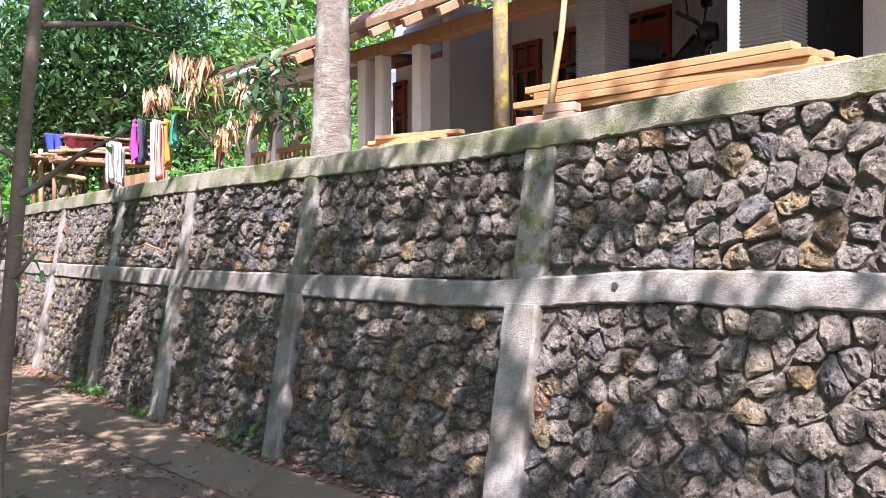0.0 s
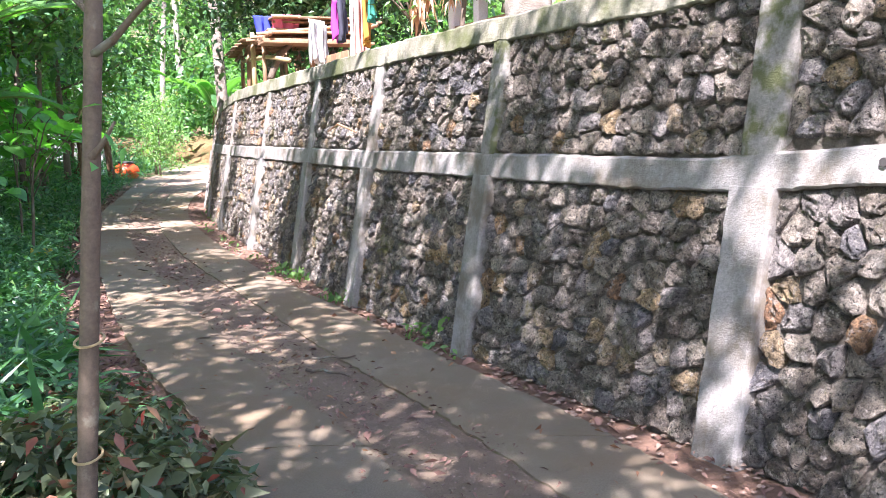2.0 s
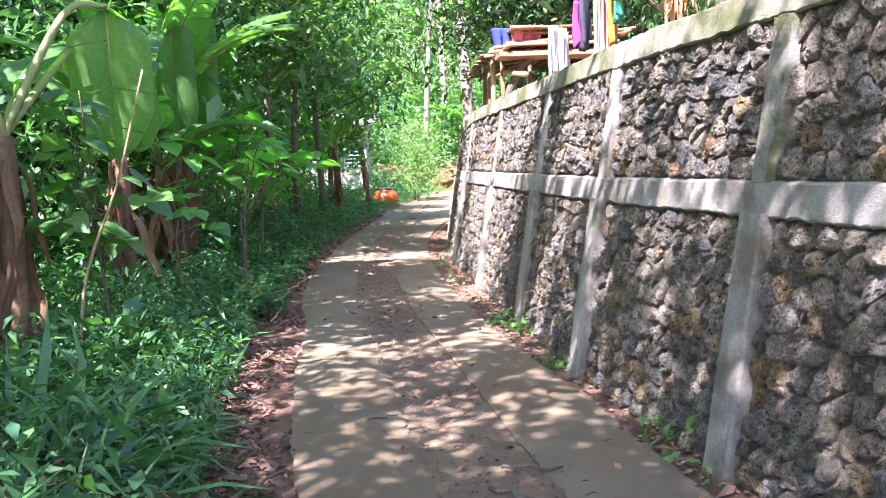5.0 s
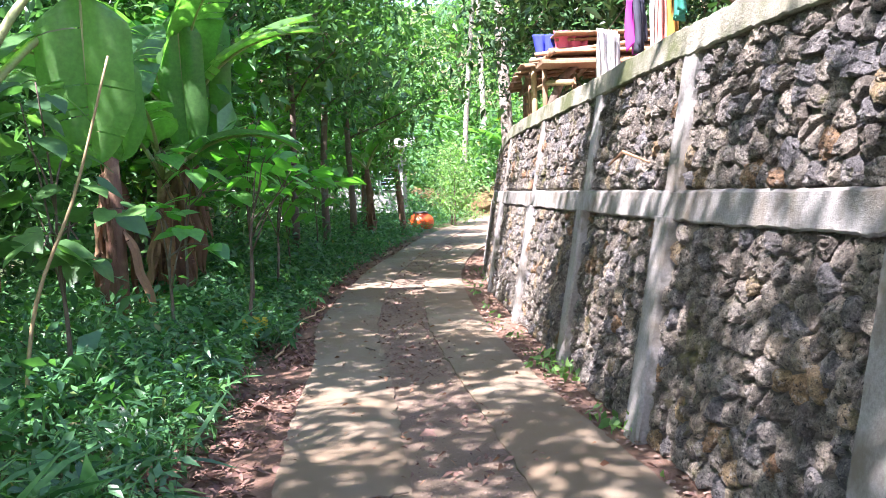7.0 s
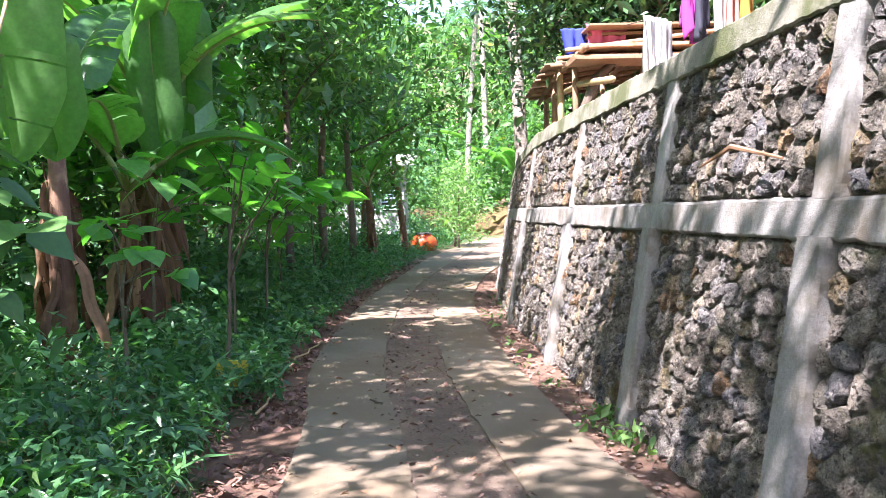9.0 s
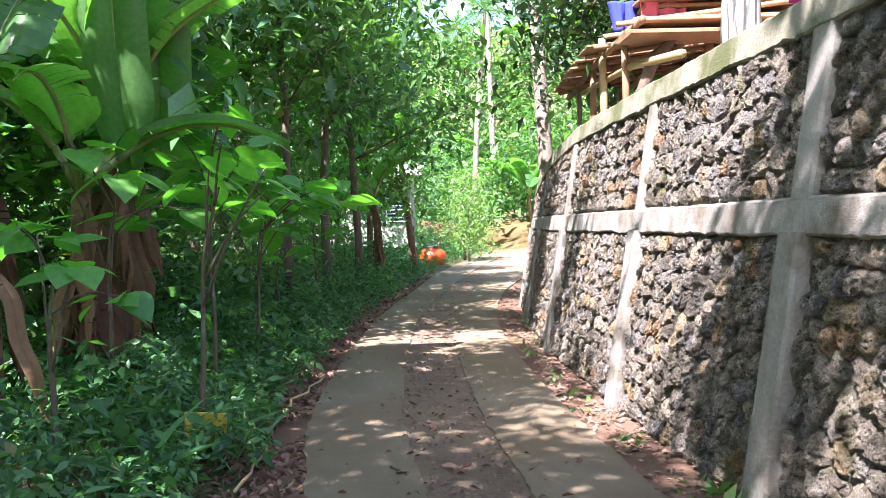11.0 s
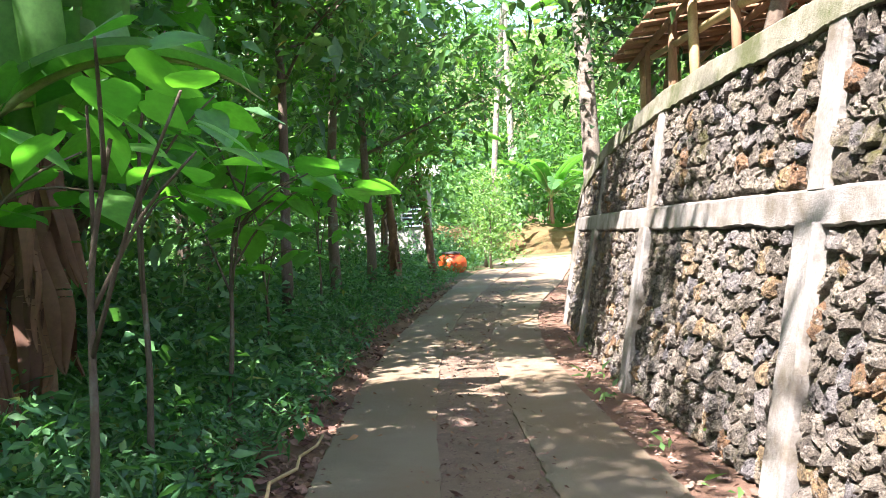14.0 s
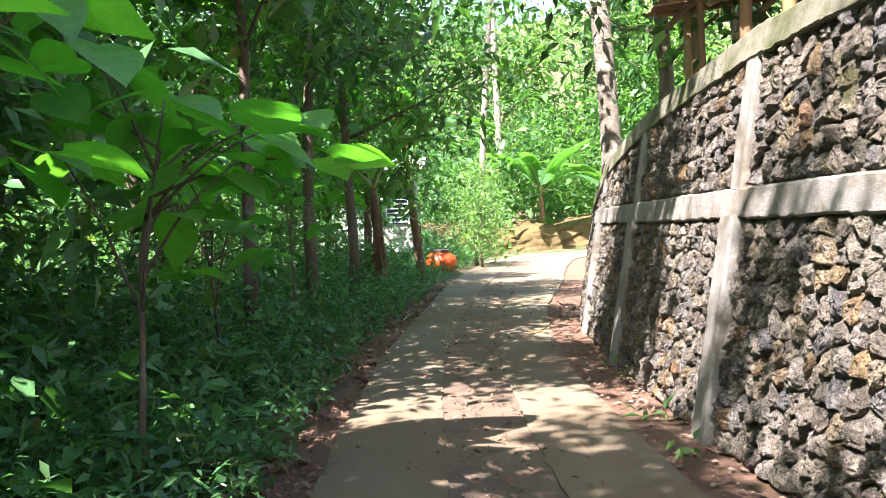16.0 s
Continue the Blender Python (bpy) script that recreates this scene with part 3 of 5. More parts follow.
def broad_tree(name, at, height, radius, crown_low, crown_r, n_leaves, leaf, mat, label, seed, kind="blade", lean=(0, 0), bark=None, limbs=9, crown_shift=(0, 0), category="tree", clump=0.45, tilt=0.6):
    """A tree with a tapered trunk, limbs that leave it at the crown's foot upwards, and leaves in clumps round the twigs."""
    rng = np.random.default_rng(seed)
    tree = thing(name, label, category, pose(*at))
    top = Vector((lean[0], lean[1], height * 0.9))
    trunk = [Vector((0, 0, -0.15))] + [top * f + Vector((*rng.normal(0, 0.03 * height / 5, 2), 0)) for f in (0.15, 0.3, 0.45, 0.6, 0.75, 0.9, 1.0)]
    shapes = [tube(trunk, [radius * r for r in (1.35, 1.0, 0.9, 0.8, 0.68, 0.5, 0.32, 0.15)], 10)]
    tips = []
    for k in range(limbs):
        f = crown_low + (1 - crown_low) * (k + 0.3) / limbs
        start = Vector((lean[0] * f, lean[1] * f, height * 0.9 * f))
        a = k * 2.4 + rng.uniform(-0.5, 0.5)
        reach = crown_r * (1.0 - 0.45 * (f - crown_low) / (1.01 - crown_low)) * rng.uniform(0.7, 1.15)
        pts = limb_path(start, (math.cos(a), math.sin(a), rng.uniform(0.15, 0.7)), reach, 6, rng)
        shapes.append(tube(pts, [radius * 0.38 * (1 - 0.13 * j) for j in range(7)], 6))
        tips += pts[2:]
        for q in (pts[3], pts[4], pts[5]):
            sub = limb_path(q, rng.normal(0, 1, 3) + np.array([0, 0, 0.4]), reach * 0.5, 4, rng)
            shapes.append(tube(sub, [radius * 0.13 * (1 - 0.18 * j) for j in range(5)], 5))
            tips += sub[1:]
    part("trunk", joined(shapes), bark or BARK, tree, smooth=True)
    t = np.array([tuple(p) for p in tips])
    t[:, 0] += crown_shift[0] * t[:, 2] / height
    t[:, 1] += crown_shift[1] * t[:, 2] / height
    pick = rng.integers(0, len(t), n_leaves)
    c = t[pick] + rng.normal(0, clump * crown_r * 0.33, (n_leaves, 3)) * np.array([1, 1, 0.75])
    leaves("crown", c, leaf, mat, kind, tilt, rng, parent=tree)
    return tree


def big_leaf(length, width, droop, rng, torn=0.0, cols=3):
    """A banana leaf on its rib: two halves of cross strips, some torn apart, hanging in a bow."""
    verts, faces = [], []
    n = 22
    def rib(f):
        a = droop * f
        return Vector((length * (math.sin(a) / droop if droop else f), 0, -length * ((1 - math.cos(a)) / droop if droop else 0)))
    for side in (1, -1):
        gap = 0.0
        hang = 0.0
        for i in range(n):
            f0, f1 = i / n, (i + 1) / n
            if rng.random() < torn:
                gap, hang = rng.uniform(0.1, 0.25), rng.uniform(-0.2, 0.5)
            else:
                gap = 0.0
            def wide(f):
                return width / 2 * min(1.0, (f / 0.16) ** 0.6 + 0.02) * min(1.0, ((1 - f) / 0.35) ** 0.55 if f > 0.65 else 1.0)
            o = len(verts)
            for f in (f0 + 0.0, f1 - gap / n):
                p = rib(f)
                for c in range(cols + 1):
                    u = c / cols
                    verts.append(p + Vector((0.10 * u * width, side * wide(f) * u, 0.16 * width * math.sin(u * 2.4) - (0.22 + hang) * wide(f) * u * u)))
            for c in range(cols):
                q = (o + c, o + c + 1, o + cols + 2 + c, o + cols + 1 + c)
                faces.append(q if side < 0 else q[::-1])
    ribs = tube([rib(i / 10) + Vector((0, 0, -0.012)) for i in range(11)], [0.022 * (1.15 - i / 10) for i in range(11)], 6)
    return verts, faces, ribs


def banana_plant(at, height, n, seed, length=1.7, width=0.5, headings=None, dead=9, torn=0.12, label="banana plant with broad green leaves and dry brown sheaths"):
    rng = np.random.default_rng(seed)
    plant = thing("banana_plant", label, "banana plant", pose(*at), group="banana plants beside the lane")
    lean = Vector((*rng.normal(0, 0.06, 2), 0))
    pts = [Vector((0, 0, -0.1)) + lean * f * height + Vector((0, 0, f * height)) for f in (0, 0.2, 0.4, 0.6, 0.8, 1.0)]
    part("stem", tube(pts, [0.11, 0.10, 0.095, 0.09, 0.08, 0.06], 12), SHEATH, plant, "brown dry-sheathed stem", smooth=True)
    top = pts[-1]
    for k in range(n):
        a = headings[k] if headings else k * 2.4 + rng.uniform(-0.4, 0.4)
        up = radians(rng.uniform(35, 75))
        L, W = length * rng.uniform(0.8, 1.15), width * rng.uniform(0.85, 1.1)
        v, f, r = big_leaf(L, W, rng.uniform(0.9, 1.7), rng, torn)
        m = Matrix.Translation(top) @ pose(0, 0, 0, 0, 0, math.degrees(a)) @ pose(0, 0, 0, rng.uniform(-25, 25), -math.degrees(up), 0)
        stalk = 0.35
        rib_pts = [Vector((0, 0, 0)), Vector((stalk, 0, 0))]
        blade = part("leaf", ([m @ (p + Vector((stalk, 0, 0))) for p in v], f), BANANA, plant, smooth=True)
        part("leaf_rib", joined([([m @ (p + Vector((stalk, 0, 0))) for p in r[0]], r[1]), tube([m @ p for p in rib_pts], [0.035, 0.024], 6)]), RIB, blade, "pale leaf rib", smooth=True)
    for k in range(dead):
        a = rng.uniform(0, math.tau)
        h = rng.uniform(0.35, 0.98) * height
        L = min(h * 0.95, rng.uniform(0.5, 1.1))
        v, f, r = big_leaf(L, rng.uniform(0.07, 0.17), 0.25, rng, 0.12, 2)
        v = [p + Vector((0, 0.02 * math.sin(p.x * 9 + k), 0.015 * math.sin(p.x * 14 + 2 * k))) for p in v]
        m = Matrix.Translation(top * (h / height)) @ pose(0, 0, 0, 0, 0, math.degrees(a)) @ Matrix.Translation((0.075, 0, 0)) @ pose(0, 0, 0, rng.uniform(-60, 60), rng.uniform(62, 90), 0)
        part("dry_leaf", ([m @ p for p in v], f), SHEATH_LEAF, plant, "hanging dry brown leaf", smooth=True)
    return plant


SHEATH = surface("dry_sheath", (0.09, 0.04, 0.03), (0.24, 0.13, 0.08), 5, 30, 0.8, 0.8, 0.015, stain=(0.3, 0.19, 0.11), stain_scale=5, stretch=(1, 1, 0.15))
RIB = surface("leaf_rib_green", (0.20, 0.26, 0.08), (0.34, 0.38, 0.15), 4, 40, 0.5, 0.1, 0.002)


def hang_leaf(plant, stem_top, root, length, width, face, seed, torn=0.05):
    """A banana leaf that arches out from the stem's top and hangs straight down from root, its flat side to face."""
    rng = np.random.default_rng(seed)
    v, f, r = big_leaf(length, width, 0.45, rng, torn)
    z = Vector((face[0], face[1], 0)).normalized()
    x = Vector((0, 0, -1))
    y = z.cross(x)
    base = plant.matrix_world.inverted() @ Vector(root)
    m = Matrix.Translation(base) @ Matrix((x, y, z)).transposed().to_4x4()
    blade = part("leaf", ([m @ p for p in v], f), BANANA, plant, smooth=True)
    top = Vector((0, 0, stem_top))
    arch = [Vector(p) for p in curve_points([tuple(top), tuple(top.lerp(base, 0.6) + Vector((0, 0, 0.3))), tuple(base)], 10)]
    part("leaf_rib", joined([([m @ p for p in r[0]], r[1]), tube(arch, [0.034 - 0.001 * k for k in range(11)], 7)]), RIB, blade, "pale leaf rib", smooth=True)


def frond(length, rng, pairs=34):
    verts, faces = [], []
    pts = [Vector((length * math.sin(1.5 * f) / 1.5, 0, -length * (1 - math.cos(1.5 * f)) / 1.5)) for f in [i / 10 for i in range(11)]]
    shapes = [tube(pts, [0.03 * (1.1 - i / 10) for i in range(11)], 5)]
    for i in range(pairs):
        f = 0.12 + 0.88 * i / pairs
        j = min(9, int(f * 10))
        p = pts[j].lerp(pts[j + 1], f * 10 - j)
        L = length * 0.24 * math.sin(math.pi * (0.12 + 0.8 * f)) + 0.1
        for side in (1, -1):
            o = len(verts)
            tip = p + Vector((L * 0.45, side * L * 0.8, -L * rng.uniform(0.3, 0.7)))
            midp = p.lerp(tip, 0.5) + Vector((0, 0, 0.04))
            verts += [p, midp + Vector((0.02, 0, 0)), tip, midp - Vector((0.02, 0, 0))]
            faces.append((o, o + 1, o + 2, o + 3))
    return joined([(verts, faces), shapes[0]])


def coconut_palm(at, height, radius, lean, n, seed, label, length=2.6):
    rng = np.random.default_rng(seed)
    palm = thing("coconut_palm", label, "palm tree", pose(*at))
    pts, radii = [], []
    steps = int(height / 0.09)
    for i in range(steps + 1):
        f = i / steps
        pts.append(Vector((lean[0] * f ** 1.4, lean[1] * f ** 1.4, -0.1 + height * f)))
        radii.append(radius * (1.0 + 0.35 * max(0, 1 - f * 6) ** 2 - 0.25 * f) * (1.03 if i % 2 else 0.97))
    part("trunk", tube(pts, radii, 14), PALM_BARK, palm, smooth=True)
    for k in range(n):
        m = Matrix.Translation(pts[-1]) @ pose(0, 0, 0, 0, 0, k * 137.5) @ pose(0, 0, 0, 0, rng.uniform(-65, 15), 0)
        v, f = frond(length * rng.uniform(0.85, 1.1), rng)
        part("frond", ([m @ p for p in v], f), LEAF_DARK, palm)
    return palm


# ---- house on the terrace ----
E1, E2 = Vector((0.64, -0.768, 0)), Vector((0.768, 0.64, 0))
HOUSE = Matrix(((E1.x, E2.x, 0, -0.26), (E1.y, E2.y, 0, 10.6), (0, 0, 1, TERRACE), (0, 0, 0, 1)))
RIBBED = surface("ribbed_grey_tile", (0.16, 0.16, 0.165), (0.26, 0.26, 0.27), 5, 60, 0.5, 0.2, 0.003)
# near black: dark lid and pipe, and shade painted into rooms and openings
DARK = surface("dark_plastic_and_shade", (0.03, 0.028, 0.025), (0.06, 0.055, 0.05), 2, 30, 0.9, 0.2, 0.005)
BLUE_PAINT = surface("pale_blue_paint", (0.35, 0.45, 0.60), (0.45, 0.55, 0.68), 2, 50, 0.7, 0.1, 0.003)


def pane_glass():
    m, t, b = material("dim_glass")
    b.inputs["Base Color"].default_value = (0.02, 0.025, 0.03, 1)
    b.inputs["Roughness"].default_value = 0.08
    return m


GLASS = pane_glass()


def red_window(parent, a, b, z0, z1, w, leaves_n=2):
    """A red-brown wooden window with casements and a fanlight, set 3 mm proud of the wall."""
    win = part("window", a_box((w, 0.03, z1 - z0), (a + w / 2, b - 0.012, (z0 + z1) / 2)), GLASS, parent, "dim glass window")
    for x in [a + 0.03] + [a + w * k / leaves_n for k in range(1, leaves_n)] + [a + w - 0.03]:
        part("window_frame", a_box((0.065, 0.07, z1 - z0 + 0.04), (x, b - 0.03, (z0 + z1) / 2)), RED_WOOD, win, "red-brown painted frame")
    for z in (z0, z0 + (z1 - z0) * 0.68, z1):
        part("rail", a_box((w + 0.04, 0.064, 0.06), (a + w / 2, b - 0.032, z)), RED_WOOD, win, "red-brown painted rail")
    part("panel", a_box((w - 0.1, 0.04, (z1 - z0) * 0.22), (a + w / 2, b - 0.022, z0 + (z1 - z0) * 0.84)), RED_WOOD, win)


def house():
    h = thing("house", "white plastered village house with clay tile roof and veranda", "house", HOUSE)

    def block(name, x0, x1, y0, y1, z0, z1, mat, label="", bevel=0.006):
        return part(name, a_box((x1 - x0, y1 - y0, z1 - z0), ((x0 + x1) / 2, (y0 + y1) / 2, (z0 + z1) / 2), (0, 0, 0), bevel), mat, h, label)

    block("plinth", -5.2, 8.5, -0.12, 7.0, -0.1, 0.5, GREY_PLASTER, "low grey concrete veranda floor")
    block("wall", -0.72, 2.25, 2.2, 2.38, 0.22, 3.2, WHITE)
    block("wall", -2.66, -1.53, 1.6, 1.78, 0.22, 3.0, WHITE)
    block("wall", -1.53, -1.37, 1.6, 4.2, 0.22, 3.0, WHITE)
    block("wall", -1.37, -0.54, 4.0, 4.18, 0.22, 3.4, GREY_PLASTER, "bare grey plaster wall")
    block("wall", -0.72, -0.55, 2.38, 4.0, 0.22, 3.2, GREY_PLASTER, "bare grey plaster wall")
    block("wall", -5.1, -2.66, 2.9, 3.08, 0.22, 3.0, WHITE)
    block("wall", -2.84, -2.66, 1.78, 2.9, 0.22, 3.0, WHITE)
    block("wall", 2.25, 2.62, 1.85, 2.4, 0.22, 3.3, GREY_PLASTER, "unpainted grey plaster pier")
    # back of the open room, its shade given by a near-black colour
    block("wall", 2.62, 4.7, 3.6, 3.78, 0.22, 3.4, DARK, "inner wall coloured dark for the shade of the open room")
    block("wall", 4.85, 8.4, 0.9, 1.08, 0.22, 3.4, WHITE)
    block("wall", 4.85, 5.02, 1.08, 3.6, 0.22, 3.4, GREY_PLASTER)
    block("back_wall", -5.1, 8.4, 6.6, 6.78, 0.22, 3.8, WHITE)
    block("trim", -2.66, -1.53, 1.575, 1.597, 2.2, 2.28, RED_WOOD, "red-brown painted trim")
    block("trim", -5.1, -2.9, 2.875, 2.897, 2.0, 2.08, RED_WOOD, "red-brown painted trim")
    block("trim", -2.66, -1.53, 1.572, 1.597, 2.28, 2.75, BLUE_PAINT, "pale blue painted upper wall")
    block("trim", -5.1, -2.9, 2.872, 2.897, 2.08, 2.6, BLUE_PAINT, "pale blue painted upper wall")
    red_window(h, -0.62, 2.2, 1.15, 2.26, 0.5)
    red_window(h, 0.16, 2.2, 0.9, 2.30, 0.48)
    red_window(h, 1.12, 2.2, 0.3, 2.28, 0.9)
    red_window(h, -2.64, 1.6, 0.3, 1.95, 0.28, 1)
    for x, w in ((0.0, 0.17), (-0.78, 0.16), (-1.15, 0.17), (-2.2, 0.16), (-3.5, 0.16), (-4.3, 0.16)):
        part("post", a_box((w, w, 1.86), (x, 0, 0.93), (0, 0, 0), 0.012), WHITE, h, "plain whitewashed concrete veranda post")
    for x, w in ((2.79, 0.34), (4.55, 0.36)):
        col = part("column", a_box((w, w, 2.4), (x, 0, 1.2), (0, 0, 0), 0.01), GREY_PLASTER, h, "grey column faced with ribbed tiles")
        for k in range(74):
            z = 0.06 + k * 0.031
            part("tile", a_box((w + 0.02, w + 0.02, 0.022), (x, 0, z), (0, 0, 0), 0.003), RIBBED, col)
    block("beam", -1.4, 8.4, -0.08, 0.08, 1.86, 2.02, WOOD, "weathered wooden veranda beam")
    block("beam", -4.6, -1.42, -0.08, 0.08, 1.86, 2.0, WHITE, "white veranda beam")
    slope = math.atan(0.52)

    def roof_z(y):
        return 1.93 + 0.52 * (y + 0.75)

    for k in range(19):
        x = -1.9 + k * 0.58
        part("rafter", a_box((0.06, 5.6, 0.09), (x, 1.45, roof_z(1.45) - 0.02), (math.degrees(slope), 0, 0)), WOOD, h)
    for k in range(14):
        y = -0.7 + k * 0.34
        part("batten", a_box((10.7, 0.045, 0.035), (3.25, y, roof_z(y) + 0.055), (math.degrees(slope), 0, 0)), WOOD, h)
    verts, faces = [], []
    for r in range(17):
        for c in range(62):
            y, x = -0.78 + r * 0.29, -2.15 + c * 0.175
            o = len(verts)
            for u, v, dz in ((0, 0, 0.0), (0.09, 0, 0.032), (0.18, 0, 0.0), (0, 0.33, 0.0), (0.09, 0.33, 0.032), (0.18, 0.33, 0.0), (0, 0, -0.018), (0.18, 0, -0.018)):
                yy = y + v
                verts.append((x + u, yy, roof_z(yy) + 0.105 + dz - v * 0.07 + 0.003 * ((c * 7 + r * 3) % 5)))
            faces += [(o, o + 1, o + 4, o + 3), (o + 1, o + 2, o + 5, o + 4), (o, o + 6, o + 7, o + 2, o + 1)]
    tagged(part("roof", (verts, faces), ROOF_TILE, h, "weathered red clay tile roof"), kind="stuff")
    block("fascia", -2.15, 8.7, -0.83, -0.79, 1.93, 2.02, WOOD)
    for x in (-2.2, -1.2):
        part("gable_rafter", a_box((0.07, 5.7, 0.11), (x, 1.5, roof_z(1.5) - 0.05), (math.degrees(slope), 0, 0)), WOOD, h)
    part("annex_roof", a_box((3.2, 2.6, 0.05), (-3.7, 0.6, 2.2), (6, 0, 0)), ROOF_TILE, h, "low lean-to roof of red tiles")
    part("annex_beam", a_box((3.2, 0.1, 0.12), (-3.7, -0.62, 2.0)), WHITE, h)
    for k in range(16):
        part("baluster", a_box((0.05, 0.03, 0.6), (-4.25 + k * 0.13, -0.02, 0.55)), WOOD, h)
    part("rail", a_box((2.2, 0.06, 0.07), (-3.25, -0.02, 0.88)), WOOD, h, "brown wooden veranda rail")
    for k in range(10):
        part("railing_bar", a_box((0.025, 0.025, 0.42), (-1.36 + k * 0.085, 3.0, 0.9)), WHITE, h)
    part("railing", a_box((0.85, 0.03, 0.04), (-0.96, 3.0, 1.12)), WHITE, h)


house()


def motorcycle():
    paint = surface("black_gloss_paint", (0.012, 0.012, 0.014), (0.03, 0.03, 0.035), 4, 40, 0.25, 0.05, 0.001)
    rubber = surface("black_rubber", (0.01, 0.01, 0.01), (0.03, 0.03, 0.03), 4, 60, 0.8, 0.4, 0.003)
    bike = thing("motorcycle", "black motorcycle parked on the veranda", "motorcycle", HOUSE @ pose(2.75, 0.75, 0.5, 0, 0, 20) @ Matrix.Scale(1.15, 4))
    for x in (-0.6, 0.6):
        ring = [Vector((x + 0.27 * math.cos(a), 0, 0.3 + 0.27 * math.sin(a))) for a in [math.tau * k / 20 for k in range(21)]]
        wheel = part("wheel", tube(ring, [0.05] * 21, 8), rubber, bike, "black tyre", smooth=True)
        part("hub", tube([(x, -0.05, 0.3), (x, 0.05, 0.3)], [0.08, 0.08], 12), paint, wheel)
        for k in range(5):
            a = math.tau * k / 5
            part("spoke", tube([(x, 0, 0.3), (x + 0.25 * math.cos(a), 0, 0.3 + 0.25 * math.sin(a))], [0.015, 0.012], 6), paint, wheel)
    part("body", tube([(-0.75, 0, 0.72), (-0.4, 0, 0.74), (0, 0, 0.62), (0.3, 0, 0.6), (0.48, 0, 0.85)], [0.05, 0.13, 0.12, 0.14, 0.1], 12), paint, bike, "glossy black fairing", smooth=True)
    part("seat", tube([(-0.7, 0, 0.82), (-0.3, 0, 0.83), (0.1, 0, 0.78)], [0.07, 0.12, 0.1], 12), rubber, bike, smooth=True)
    part("handlebar", tube([(0.35, -0.34, 1.02), (0.45, -0.15, 0.98), (0.45, 0.15, 0.98), (0.35, 0.34, 1.02)], [0.02] * 4, 8), rubber, bike)
    for s in (-1, 1):
        part("mirror", tube([(0.42, s * 0.25, 1.0), (0.42, s * 0.36, 1.22), (0.42, s * 0.38, 1.26), (0.42, s * 0.46, 1.27)], [0.01, 0.01, 0.055, 0.03], 10), paint, bike, smooth=True)
    part("headlight", tube([(0.5, 0, 0.9), (0.6, 0, 0.9)], [0.11, 0.08], 12), GLASS, bike)
    part("fork", tube([(0.6, 0, 0.3), (0.46, 0, 0.95)], [0.04, 0.04], 8), paint, bike)


motorcycle()


def yard_line(s, back, z=0.0):
    """A place behind the coping: metres along the wall, metres behind its top edge."""
    p = wall_point(s, wall_top(s), -0.34 - back)
    return Vector((p.x, p.y, TERRACE + z))


def along(s):
    p, d, o = wall_frame(s)
    return math.degrees(math.atan2(d[1], d[0]))


